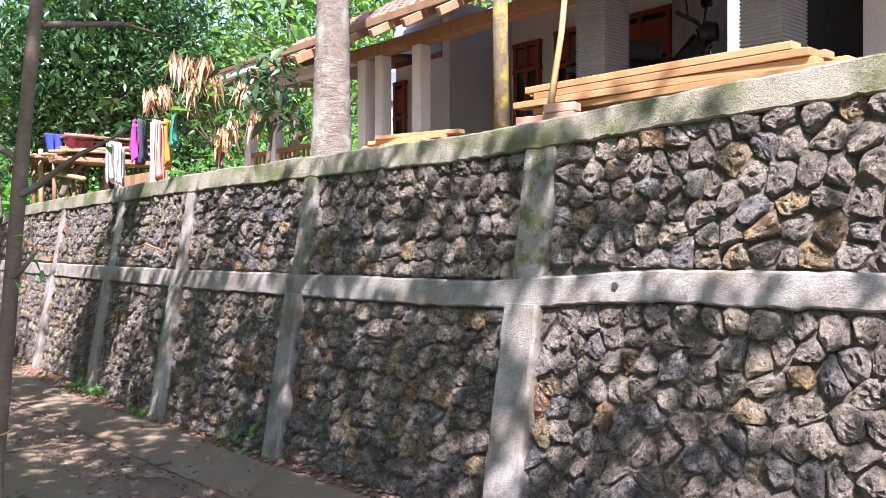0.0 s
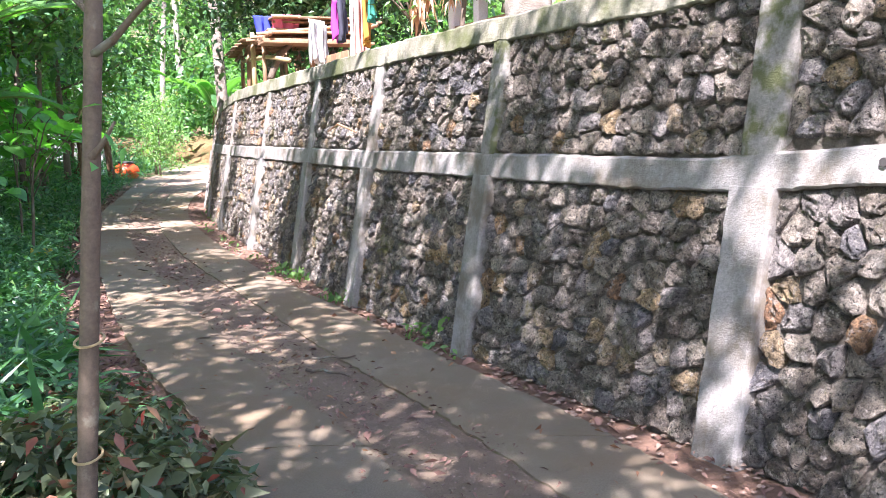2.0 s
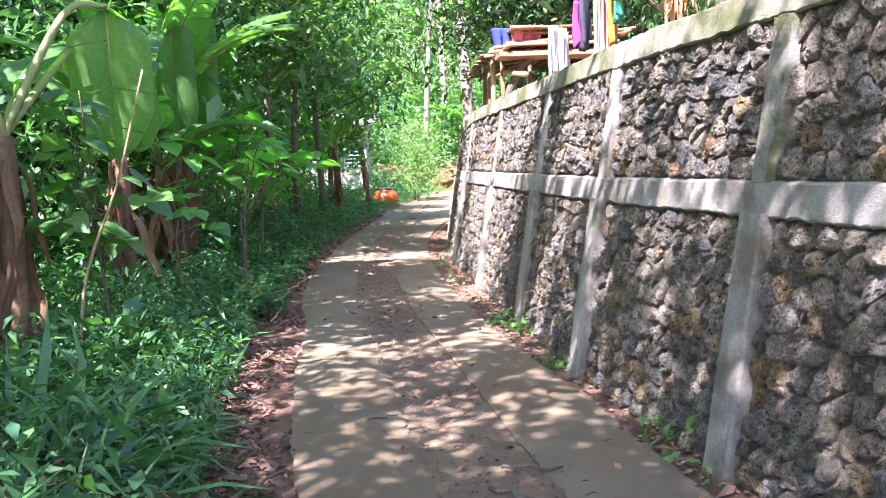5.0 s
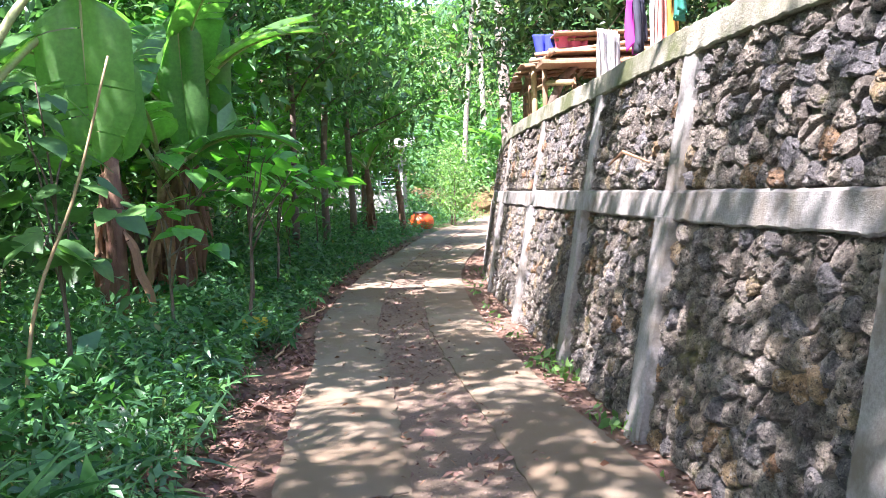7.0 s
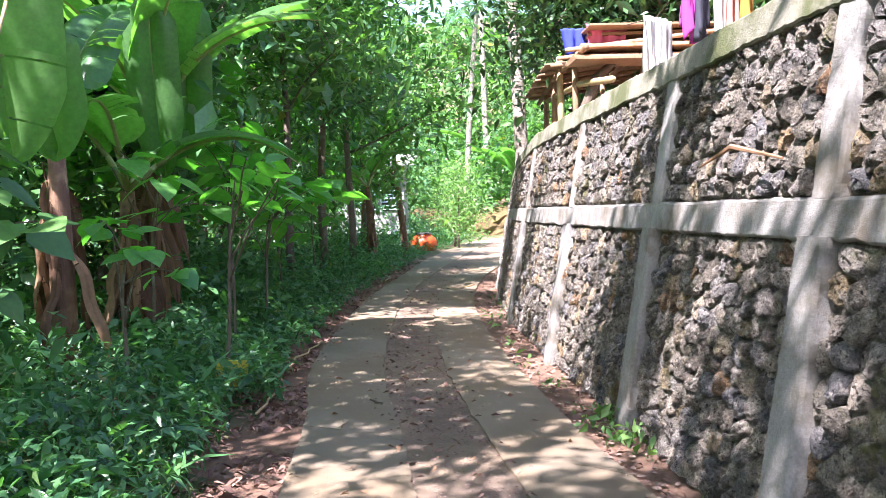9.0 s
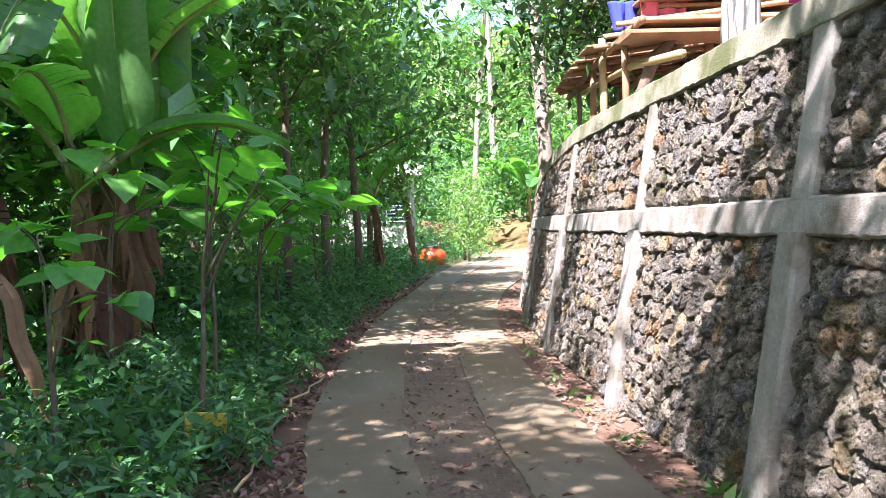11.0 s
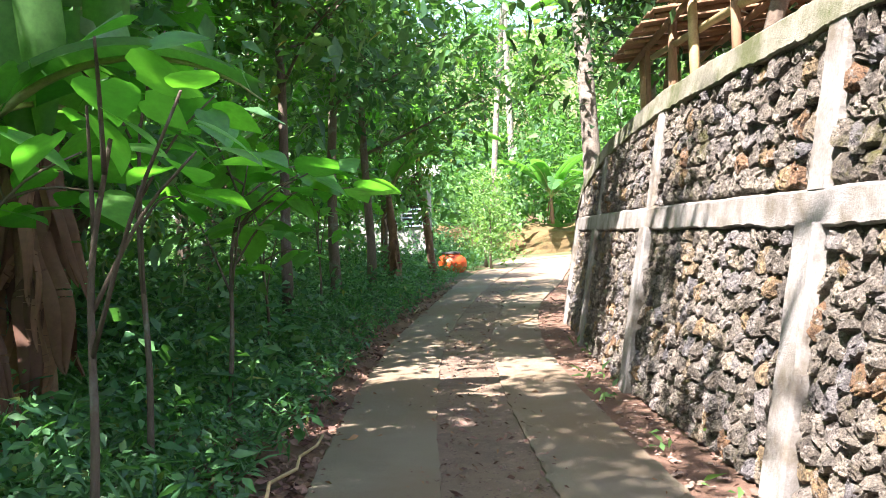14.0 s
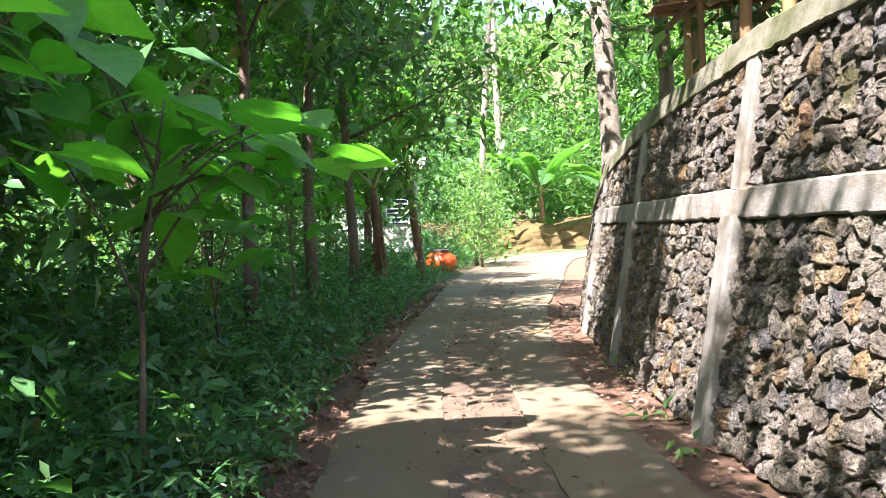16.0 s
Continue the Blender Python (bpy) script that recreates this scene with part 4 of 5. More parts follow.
def lumber():
    s_mid = arc_at(0.95, 4.25) + 0.5
    rng = np.random.default_rng(21)
    turn = along(s_mid) + 180
    c = yard_line(s_mid, 0.24)
    for k, x in enumerate((-0.7, 0.6)):
        prop = thing("sawhorse", "rough wooden trestle under the stacked planks", "trestle", Matrix.Translation(c) @ pose(0, 0, 0, 0, 0, turn) @ pose(x, 0, 0), group="trestles under the planks")
        part("top_bar", a_box((0.09, 0.5, 0.07), (0, 0, 0.262)), WOOD, prop)
        for y in (-0.2, 0.2):
            for t in (-12, 12):
                part("leg", a_box((0.05, 0.05, 0.28), (math.sin(radians(t)) * -0.13, y, 0.125), (0, t, 0)), WOOD, prop)
    n = 0
    for layer in range(4):
        for col in range(4 if layer < 3 else 2):
            L = rng.uniform(1.75, 2.0)
            m = Matrix.Translation(c) @ pose(0, 0, 0, 0, 0, turn) @ pose(rng.uniform(-0.05, 0.22), -0.18 + col * 0.115, 0.318 + layer * 0.046, 0, 0, rng.normal(0, 0.8))
            plank = part("plank", a_box((L, 0.105, 0.042), (0, 0, 0), (0, 0, 0), 0.003), LUMBER)
            plank.matrix_world = m
            tagged(plank, "fresh-sawn orange-brown plank stacked behind the coping", "plank", "stacked planks")
            n += 1
    for k, (s, back, L, r, a, z) in enumerate(((arc_at(0.55, 4.7), 0.1, 0.45, 0.035, 70, 0.19), (arc_at(0.15, 5.1), 0.12, 0.4, 0.03, 60, 0.2), (arc_at(-0.62, 5.95), 0.0, 0.75, 0.04, 10, 0.17))):
        log = part("log", tube([(-L / 2, 0, 0), (0, 0, 0.004), (L / 2, 0, 0)], [r, r * 1.05, r], 14), WOOD, smooth=False)
        log.matrix_world = Matrix.Translation(yard_line(s, back, z)) @ pose(0, 0, 0, 0, 0, along(s) + a)
        tagged(log, "short round wooden log resting on the coping", "log", "logs on the coping")
    for k in range(4):
        plank = part("plank", a_box((0.75, 0.09, 0.03), (0, 0, 0), (0, 0, 0), 0.003), LUMBER)
        plank.matrix_world = Matrix.Translation(yard_line(arc_at(-0.95, 6.25) - 0.1 * k, -0.06 + 0.03 * k, 0.17 + 0.031 * k)) @ pose(0, 0, 0, 0, 0, along(arc_at(-0.9, 6.2)) + 8 * k - 10)
        tagged(plank, "short sawn plank lying on the coping", "plank", "planks on the coping")
    brick_mat = surface("red_brick", (0.30, 0.16, 0.11), (0.45, 0.27, 0.19), 8, 60, 0.9, 0.5, 0.006, vary=0.3)
    for k in range(5):
        brick = part("brick", a_box((0.21, 0.10, 0.055), (0, 0, 0), (0, 0, 0), 0.006), brick_mat)
        brick.matrix_world = Matrix.Translation(yard_line(arc_at(0.28, 5.0) + 0.22 * (k % 2), -0.1, 0.168 + 0.057 * (k // 2))) @ pose(0, 0, 0, 0, 0, along(arc_at(0.3, 5.0)) + 4 * k)
        tagged(brick, "pinkish clay brick stacked on the coping", "brick", "bricks on the coping")
    pole = part("bamboo_pole", tube([(0.62, 5.55, TERRACE - 0.02), (0.74, 5.53, 2.9), (0.86, 5.5, 4.2)], [0.022, 0.02, 0.016], 8), BAMBOO, smooth=True)
    tagged(pole, "thin leaning bamboo pole standing behind the coping", "bamboo pole")
    post = part("wooden_pole", tube([(0.44, 6.5, TERRACE - 0.1), (0.42, 6.5, 3.2), (0.44, 6.52, 5.4)], [0.062, 0.057, 0.055], 12), MOSSY, smooth=True)
    tagged(post, "lichen-spotted wooden pole standing in the yard", "pole")


MOSSY = surface("lichen_wood", (0.12, 0.085, 0.05), (0.26, 0.2, 0.12), 8, 50, 0.9, 0.7, 0.01, stain=(0.42, 0.33, 0.06), stain_scale=7, stain_at=(0.5, 0.62))
lumber()


# ---- wooden hut and washing ----
def hut():
    h = thing("wooden_hut", "open hut of rough poles with a plank roof", "hut")
    A, B = arc_at(-6.25, 12.95), arc_at(-8.75, 16.6)

    def at(s, back, z):
        p = wall_point(s, wall_top(s), -0.12 - back)
        return Vector((p.x, p.y, z))

    rng = np.random.default_rng(31)
    for s, back, top, r in ((arc_at(-6.5, 13.3) + 0.25, 0.22, 3.02, 0.035), (arc_at(-7.15, 14.25), 0.2, 3.2, 0.042), (arc_at(-7.6, 14.95), 0.2, 3.2, 0.04), (arc_at(-8.15, 15.8), 0.2, 3.1, 0.028), (arc_at(-8.6, 16.5), 0.3, 3.1, 0.035), (A, 1.7, 3.25, 0.04), ((A + B) / 2, 1.9, 3.2, 0.045), (B, 1.8, 3.15, 0.04), ((A + B) / 2 + 0.7, 0.95, 3.1, 0.035), (A + 0.25, 0.9, 3.0, 0.045)):
        lean = rng.normal(0, 0.03, 2)
        a = at(s, back, min(TERRACE, wall_top(s) - 0.1) - 0.05)
        mid = Vector((a.x + lean[0] * 0.6, a.y + lean[1] * 0.4, (a.z + top) / 2))
        part("post", tube([a, mid, Vector((a.x + lean[0], a.y + lean[1], top))], [r * 1.1, r, r * 0.92], 9), BAMBOO if rng.random() < 0.5 else WOOD, h, "bare round pole", smooth=True)
    for back, z in ((0.2, 3.02), (1.0, 3.1), (1.85, 3.18)):
        part("beam", tube([at(A - 0.1, back, z), at((A + B) / 2, back, z + 0.01), at(B + 0.15, back, z - 0.04)], [0.036, 0.035, 0.03], 8), WOOD, h, smooth=True)
    for k in range(9):
        s = A + 0.1 + (B - A) * k / 8.5
        part("rafter", tube([at(s, 0.02, 3.02), at(s, 2.0, 3.24)], [0.026, 0.024], 7), WOOD, h, smooth=True)
    for k in range(13):
        s = A + 1.35 + (B + 0.25 - A - 1.35) * k / 13
        p, q = at(s, -0.02, 3.07 + rng.normal(0, 0.008)), at(s, 2.1, 3.29 + rng.normal(0, 0.01))
        d = (q - p)
        m = Matrix.Translation((p + q) / 2) @ pose(0, 0, 0, 0, 0, math.degrees(math.atan2(d.y, d.x)) + rng.normal(0, 2)) @ pose(0, 0, 0, 0, -math.degrees(math.atan2(d.z, math.hypot(d.x, d.y))), 0)
        part("roof_plank", box(bmesh.new(), (d.length, 0.20, 0.02), (0, 0, 0), (0, 0, 0), 0.003), WOOD, h).matrix_world = m
    for k in range(7):
        s, z = A + 0.18 * (k % 3) - 0.05, 2.86 + 0.062 * k
        p, q = at(s + 0.12 * k, 0.05 + 0.05 * k, z), at(s + 0.1 * k, 1.75, z + 0.03)
        d = q - p
        m = Matrix.Translation((p + q) / 2) @ pose(0, 0, 0, 0, 0, math.degrees(math.atan2(d.y, d.x)))
        part("stacked_plank", box(bmesh.new(), (d.length, 0.5, 0.035), (0, 0, 0), (0, 0, 0), 0.004), WOOD, h, "weathered plank of the stepped roof edge").matrix_world = m
    for k in range(5):
        p, q = at(A + 0.3 + 0.3 * k, 0.3, 3.27 + 0.012 * k), at(A + 0.3 + 0.3 * k, 1.8, 3.33)
        d = q - p
        m = Matrix.Translation((p + q) / 2) @ pose(0, 0, 0, 0, 0, math.degrees(math.atan2(d.y, d.x)))
        part("roof_plank", box(bmesh.new(), (d.length, 0.3, 0.025), (0, 0, 0), (0, 0, 0), 0.003), WOOD, h).matrix_world = m
    part("cross_pole", tube([at(A - 1.0, 0.25, 2.55), at(A + 0.5, 0.25, 2.72), at(B - 1.2, 0.2, 2.86)], [0.035, 0.035, 0.03], 8), BAMBOO, h, "horizontal bamboo pole", smooth=True)
    part("brace", tube([at(A - 0.15, 0.15, 2.35), at(A + 0.1, 0.35, 2.72), at(A + 0.05, 0.6, 2.95)], [0.05, 0.06, 0.03], 8), BARK, h, "crooked branch brace", smooth=True)


hut()


def cloth_material(name, col):
    return surface(name, tuple(0.75 * c for c in col), col, 9, 120, 0.85, 0.3, 0.003)


def hanging_cloth(name, at, width, drop, col, label, seed, heading):
    """A limp cloth over a line: a folded sheet with a front, a back and some thickness."""
    rng = np.random.default_rng(seed)
    nu, nv = 14, 12
    verts, faces = [], []
    ph = rng.uniform(0, 6, 3)
    for j in range(nv + 1):
        f = j / nv
        for i in range(nu + 1):
            u = i / nu - 0.5
            fold = 0.035 * math.sin(u * 17 + ph[0]) * (0.3 + f) + 0.02 * math.sin(u * 31 + ph[1] + f * 3)
            wide = width * (1 - 0.25 * f * rng.uniform(0.8, 1.0))
            tip = drop * f * (1 - 0.12 * math.sin(u * 6 + ph[2]) * f)
            verts.append((u * wide, fold, -tip))
    for j in range(nv):
        for i in range(nu):
            a = j * (nu + 1) + i
            faces.append((a, a + 1, a + nu + 2, a + nu + 1))
    ob = part(name, (verts, faces), cloth_material(name + "_cloth", col), smooth=True)
    mod = ob.modifiers.new("thickness", "SOLIDIFY")
    mod.thickness = 0.006
    ob.matrix_world = Matrix.Translation(at) @ pose(0, 0, 0, 0, 0, heading)
    return tagged(ob, label, "laundry", "laundry on the line")


CLOTHES = (
    (("hanging_shirt"), (-4.75, 12.75, 3.1), 0.28, 0.62, (0.75, 0.75, 0.72), "white shirt hanging on the clothes line"),
    (("hanging_shirt"), (-4.55, 12.5, 3.0), 0.16, 0.5, (0.6, 0.6, 0.58), "pale grey shirt hanging on the clothes line"),
    (("hanging_scarf"), (-4.28, 12.25, 3.33), 0.2, 0.42, (0.28, 0.05, 0.2), "dark purple scarf hanging on the clothes line"),
    (("hanging_scarf"), (-4.2, 12.15, 3.26), 0.14, 0.5, (0.62, 0.06, 0.45), "magenta scarf hanging on the clothes line"),
    (("hanging_trousers"), (-4.1, 12.05, 3.3), 0.18, 0.55, (0.06, 0.06, 0.09), "black trousers hanging on the clothes line"),
    (("hanging_towel"), (-3.9, 11.9, 3.27), 0.26, 0.85, (0.85, 0.83, 0.83), "white towel hanging on the clothes line"),
    (("hanging_towel"), (-3.75, 11.75, 3.25), 0.16, 0.85, (0.75, 0.33, 0.28), "salmon pink towel hanging on the clothes line"),
    (("hanging_towel"), (-3.62, 11.63, 3.25), 0.14, 0.6, (0.62, 0.30, 0.05), "orange cloth hanging on the clothes line"),
    (("hanging_towel"), (-3.5, 11.5, 3.3), 0.18, 0.4, (0.05, 0.35, 0.25), "teal cloth hanging on the clothes line"),
    (("draped_cloth"), (-6.05, 13.95, 3.36), 0.34, 0.26, (0.04, 0.06, 0.45), "blue cloth draped over the hut roof edge"),
    (("draped_cloth"), (-5.72, 13.9, 3.36), 0.36, 0.34, (0.75, 0.16, 0.28), "pink cloth draped over the hut roof edge"),
)
for k, (name, at, w, drop, col, label) in enumerate(CLOTHES):
    hanging_cloth(name, at, w * 1.3, drop, col, label, 800 + k, 75 + 18 * (k % 3) if k < 9 else 40)
line = part("clothes_line", tube([(-5.9, 14.4, 3.4), (-4.75, 12.8, 3.11), (-4.2, 12.15, 3.29), (-3.5, 11.5, 3.3), (-2.4, 10.6, 3.75)], [0.006] * 5, 5), BARK)
tagged(line, "thin sagging clothes line tied in the yard", "clothes line")
fence = thing("slat_fence", "short grey wooden slat fence behind the coping", "fence")
for k in range(9):
    part("slat", a_box((0.09, 0.02, 0.36), (-4.35 + 0.062 * k, 12.15 - 0.075 * k, TERRACE + 0.24), (0, 0, 130), 0.003), WOOD, fence)
part("rail", a_box((0.85, 0.03, 0.05), (-4.1, 11.87, TERRACE + 0.2), (0, 0, 130), 0.003), WOOD, fence)


# ---- plants on the terrace ----
def droop_plant(at, height, tips, seed):
    """A young mango tree with hanging bunches of limp bronze leaves."""
    rng = np.random.default_rng(seed)
    plant = thing("mango_sapling", "young mango tree with drooping bronze-pink new leaves", "sapling", pose(*at))
    shapes = [tube([(0, 0, -0.05), (0.03, 0.02, height * 0.3), (0.0, 0.05, height * 0.55)], [0.03, 0.025, 0.02], 7)]
    old, young, head = [], [], []
    for tip in tips:
        t = Vector(tip) - Vector(at)
        base = Vector((0.02, 0.03, height * rng.uniform(0.25, 0.55)))
        shapes.append(tube([base, base.lerp(t, 0.5) + Vector((0, 0, 0.08)), t], [0.016, 0.011, 0.006], 6))
        for _ in range(26):
            young.append(t + Vector(rng.normal(0, 0.035, 3)))
        for _ in range(30):
            f = rng.uniform(0.35, 0.95)
            old.append(base.lerp(t, f) + Vector(rng.normal(0, 0.09, 3)))
    part("stem", shapes[0], BARK, plant, smooth=True)
    for shape in shapes[1:]:
        part("twig", shape, BARK, plant, smooth=True)
    bunch = leaves("young_leaves", np.array([tuple(p) for p in young]), 0.27, YELLOW_LEAF, "blade", 0.2, rng, 0.15, parent=plant)
    co = np.empty(len(bunch.data.vertices) * 3)
    bunch.data.vertices.foreach_get("co", co)
    co = co.reshape(-1, 5, 3)
    root = co[:, :1]
    d = co - root
    r = np.hypot(d[..., 0], d[..., 1])
    d[..., 2] = -np.abs(d[..., 2]) - 0.9 * r
    d[..., :2] *= 0.42
    bunch.data.vertices.foreach_set("co", (root + d).reshape(-1))
    bunch.data.update()
    leaves("old_leaves", np.array([tuple(p) for p in old[::2]]), 0.13, LEAF, "blade", 0.5, rng, parent=plant)


droop_plant((-2.72, 10.75, TERRACE), 1.3, [(-3.19, 10.53, 3.85), (-3.46, 10.44, 3.42), (-2.43, 10.73, 3.58), (-2.94, 10.6, 3.72), (-2.68, 10.67, 3.0), (-3.3, 10.5, 3.5), (-2.75, 10.65, 3.62), (-3.0, 10.6, 3.55), (-2.55, 10.7, 3.15), (-3.05, 10.55, 3.84), (-2.3, 10.75, 3.2), (-2.85, 10.6, 3.85)], 51)
broad_tree("shrub", (-1.75, 8.75, TERRACE), 1.5, 0.025, 0.45, 0.45, 260, 0.13, MANGO, "slim dark-leaved shrub growing behind the coping", 52, "blade", (0.1, 0.05), limbs=7, category="shrub", clump=0.7)
broad_tree("mango_tree", (-6.6, 18.0, TERRACE), 5.2, 0.16, 0.2, 2.6, 26000, 0.15, MANGO, "dense round dark green mango tree in the yard", 53, limbs=16, clump=0.8)
broad_tree("tree", (-4.0, 23.5, TERRACE), 9.5, 0.18, 0.25, 3.8, 9000, 0.24, LEAF_LIGHT, "tall light green tree behind the house", 54, limbs=14, clump=0.7)
broad_tree("tree", (1.0, 26.5, TERRACE), 10.5, 0.2, 0.25, 4.5, 8000, 0.26, LEAF_LIGHT, "tall light green tree behind the house", 57, limbs=14, clump=0.7)
broad_tree("tree", (-10.5, 23.5, 1.6), 7.5, 0.14, 0.3, 2.4, 4500, 0.2, LEAF, "green tree on the slope behind the hut", 55, limbs=10, clump=0.6)
banana_plant((-8.6, 21.2, TERRACE - 0.4), 2.9, 7, 56, 2.0, 0.5, label="banana plant with torn leaves behind the hut")
banana_plant((-9.6, 22.5, TERRACE - 0.6), 3.2, 7, 58, 2.1, 0.55, label="banana plant with torn leaves behind the hut")
coconut_palm((-0.98, 7.75, TERRACE), 14.5, 0.145, (0.2, 1.2), 14, 41, "grey ringed coconut palm trunk behind the coping")
coconut_palm((-9.72, 19.3, 1.5), 7.5, 0.13, (-1.0, 1.0), 12, 42, "leaning grey coconut palm beside the hut", 2.2)
coconut_palm((-8.9, 23.3, 1.8), 9.0, 0.13, (-0.6, 0.8), 13, 43, "tall coconut palm behind the yard", 2.4)

# ---- left side of the lane ----
def strip_points(n, near, far, a0, a1, rng, side=-1, bias=1.0):
    """Places beside the lane: metres beyond its edge from near to far, between two shares of its length."""
    i = rng.uniform(a0, a1, n)
    j = np.clip(i.astype(int), 0, 339)
    fr = (i - j)[:, None]
    off = near + (far - near) * rng.random(n) ** bias
    edge = road_l if side < 0 else road_r
    p = edge[j] * (1 - fr) + edge[j + 1] * fr
    return p + side * across_line[j] * off[:, None], off


def clear_of_path(p, least):
    """Keeps a margin round the line walked."""
    a = np.array([[0.0, 0.0], [0.05, 1.0], [-0.2, 2.2], [-1.0, 3.8], [-3.1, 6.2], [-4.6, 8.0], [-5.5, 9.1]])
    best = np.full(len(p), 1e9)
    for u, v in zip(a[:-1], a[1:]):
        d = v - u
        f = np.clip(((p - u) @ d) / (d @ d), 0, 1)
        best = np.minimum(best, np.linalg.norm(p - (u + f[:, None] * d), axis=1))
    return best > least


def undergrowth(name, n, near, far, a0, a1, low, slope, most, size, mat, seed, kind, label, bias=1.2, tilt=0.5, gap=0.75):
    rng = np.random.default_rng(seed)
    p, off = strip_points(n, near, far, a0, a1, rng, bias=bias)
    lump = np.array([noise.noise(Vector((x * 1.3, y * 1.3, seed))) + 0.5 * noise.noise(Vector((x * 3.1, y * 3.1, seed))) for x, y in p])
    keep = clear_of_path(p, gap) & (off > near + 0.35 * np.abs(lump))
    p, off, lump = p[keep], off[keep], lump[keep]
    cap = np.clip(low + slope * (off - near), 0.05, most) * np.clip(1 + 0.9 * lump, 0.25, 2)
    z = 0.05 + cap * rng.random(len(p)) ** 0.55
    return tagged(leaves(name, np.column_stack([p, z]), size, mat, kind, tilt, rng), label, "undergrowth", kind="stuff")


undergrowth("undergrowth", 66000, 0.16, 4.5, 45, 300, 0.12, 0.3, 0.42, 0.066, BUSH, 9, "blade", "dense green weeds along the lane")
undergrowth("undergrowth", 20000, 0.6, 4.5, 45, 300, 0.16, 0.3, 0.5, 0.11, BUSH, 10, "blade", "taller leafy weeds along the lane", 1.0)
undergrowth("undergrowth", 13000, 0.55, 4.0, 182, 290, 0.3, 0.5, 0.95, 0.11, BUSH, 19, "blade", "knee-high leafy shrubs at the wood's edge", 1.0, 0.45)
undergrowth("grass", 9000, 0.25, 2.6, 40, 240, 0.1, 0.2, 0.35, 0.16, BUSH, 11, "grass", "blades of grass on the verge", 1.0, 0.6)
undergrowth("grass", 1500, 0.55, 1.9, 64, 92, 0.14, 0.15, 0.4, 0.42, BUSH, 21, "grass", "tufts of long grass on the verge", 1.0, 0.6)
RED_TIP = leaf_material("red_green_leaf", (0.05, 0.09, 0.04), (0.13, 0.15, 0.07), (1.3, 1.2, 0.6), 0.45, 0.25, (0.30, 0.05, 0.04), 0.86)
undergrowth("red_weeds", 15000, -0.12, 1.9, 42, 80, 0.16, 0.16, 0.4, 0.062, RED_TIP, 12, "blade", "narrow-leaved weeds with reddish tips", 0.9, 0.5, 0.5)

undergrowth("red_weeds", 9000, -0.32, 0.8, 50, 75, 0.2, 0.1, 0.34, 0.06, RED_TIP, 17, "blade", "narrow-leaved weeds spilling onto the lane", 1.0, 0.5, 0.5)
undergrowth("red_weeds", 8000, 0.0, 1.3, 44, 63, 0.3, 0.15, 0.5, 0.072, RED_TIP, 23, "blade", "knee-high narrow-leaved weeds round the young tree", 1.0, 0.5, 0.4)


def thicket(name, n, near, far, a0, a1, z0, z1, size, mat, seed, label, kind="blade"):
    rng = np.random.default_rng(seed)
    p, off = strip_points(n, near, far, a0, a1, rng)
    z = z0 + (z1 - z0) * rng.random(n)
    lump = np.array([noise.noise(Vector((x * 0.8, y * 0.8, q * 0.9 + seed))) + 0.4 * noise.noise(Vector((x * 2, y * 2, q * 2))) for (x, y), q in zip(p, z)])
    keep = (lump > -0.10) & clear_of_path(p, 1.6)
    return tagged(leaves(name, np.column_stack([p, z])[keep], size, mat, kind, 0.55, rng), label, "thicket", kind="stuff")


thicket("thicket", 52000, 2.9, 7.5, 40, 300, 0.2, 5.0, 0.2, LEAF_DARK, 13, "deep green thicket behind the banana plants")
thicket("thicket", 34000, 6.5, 15.0, 30, 320, 0.0, 9.0, 0.27, LEAF, 14, "green woods beyond the lane")
thicket("thicket", 15000, 1.9, 4.4, 165, 262, 0.3, 4.6, 0.16, LEAF, 15, "leafy shrubs and low boughs at the wood's edge")
thicket("thicket", 4200, 1.6, 3.2, 172, 262, 1.6, 5.4, 0.17, BROAD, 16, "leafy boughs hanging over the verge", "heart")

TREES = [
    ((-11.8, 15.2, 0), 7.5, 0.085, 0.42, 2.2, (0, 0)), ((-13.7, 18.2, 0), 8.5, 0.11, 0.4, 2.4, (0, 0)), ((-14.7, 20.3, 0), 8.0, 0.11, 0.36, 2.4, (0, 0)),
    ((-11.3, 11.5, 0), 7.0, 0.10, 0.3, 2.3, (0.6, 0.4)), ((-13.5, 13.5, 0), 8.0, 0.13, 0.25, 2.8, (0, 0)), ((-16.5, 17.5, 0), 9.0, 0.14, 0.2, 3.0, (0, 0)),
    ((-12.0, 6.0, 0), 7.5, 0.12, 0.3, 2.4, (0.0, 0.0)), ((-12.5, 8.5, 0), 9, 0.15, 0.25, 3.0, (0, 0)),
    ((-17.6, 24.3, 0), 7.5, 0.12, 0.3, 2.2, (0, 0)), ((-21.5, 27.5, 0), 8, 0.14, 0.25, 2.6, (0, 0)),
    ((-19, 21, -0.5), 10, 0.15, 0.15, 3.2, (0, 0)), ((-16, 11, -0.5), 10, 0.15, 0.15, 3.2, (0, 0)),
]
for k, (at, h, r, low, cr, lean) in enumerate(TREES):
    broad_tree("tree", at, h, r * 0.75, low * (1.0 if k < 3 else 0.7), cr, 5200, 0.19, (LEAF, LEAF_DARK)[k % 2], "slender tree with a loose crown of green leaves", 500 + k, lean=lean, clump=0.6)

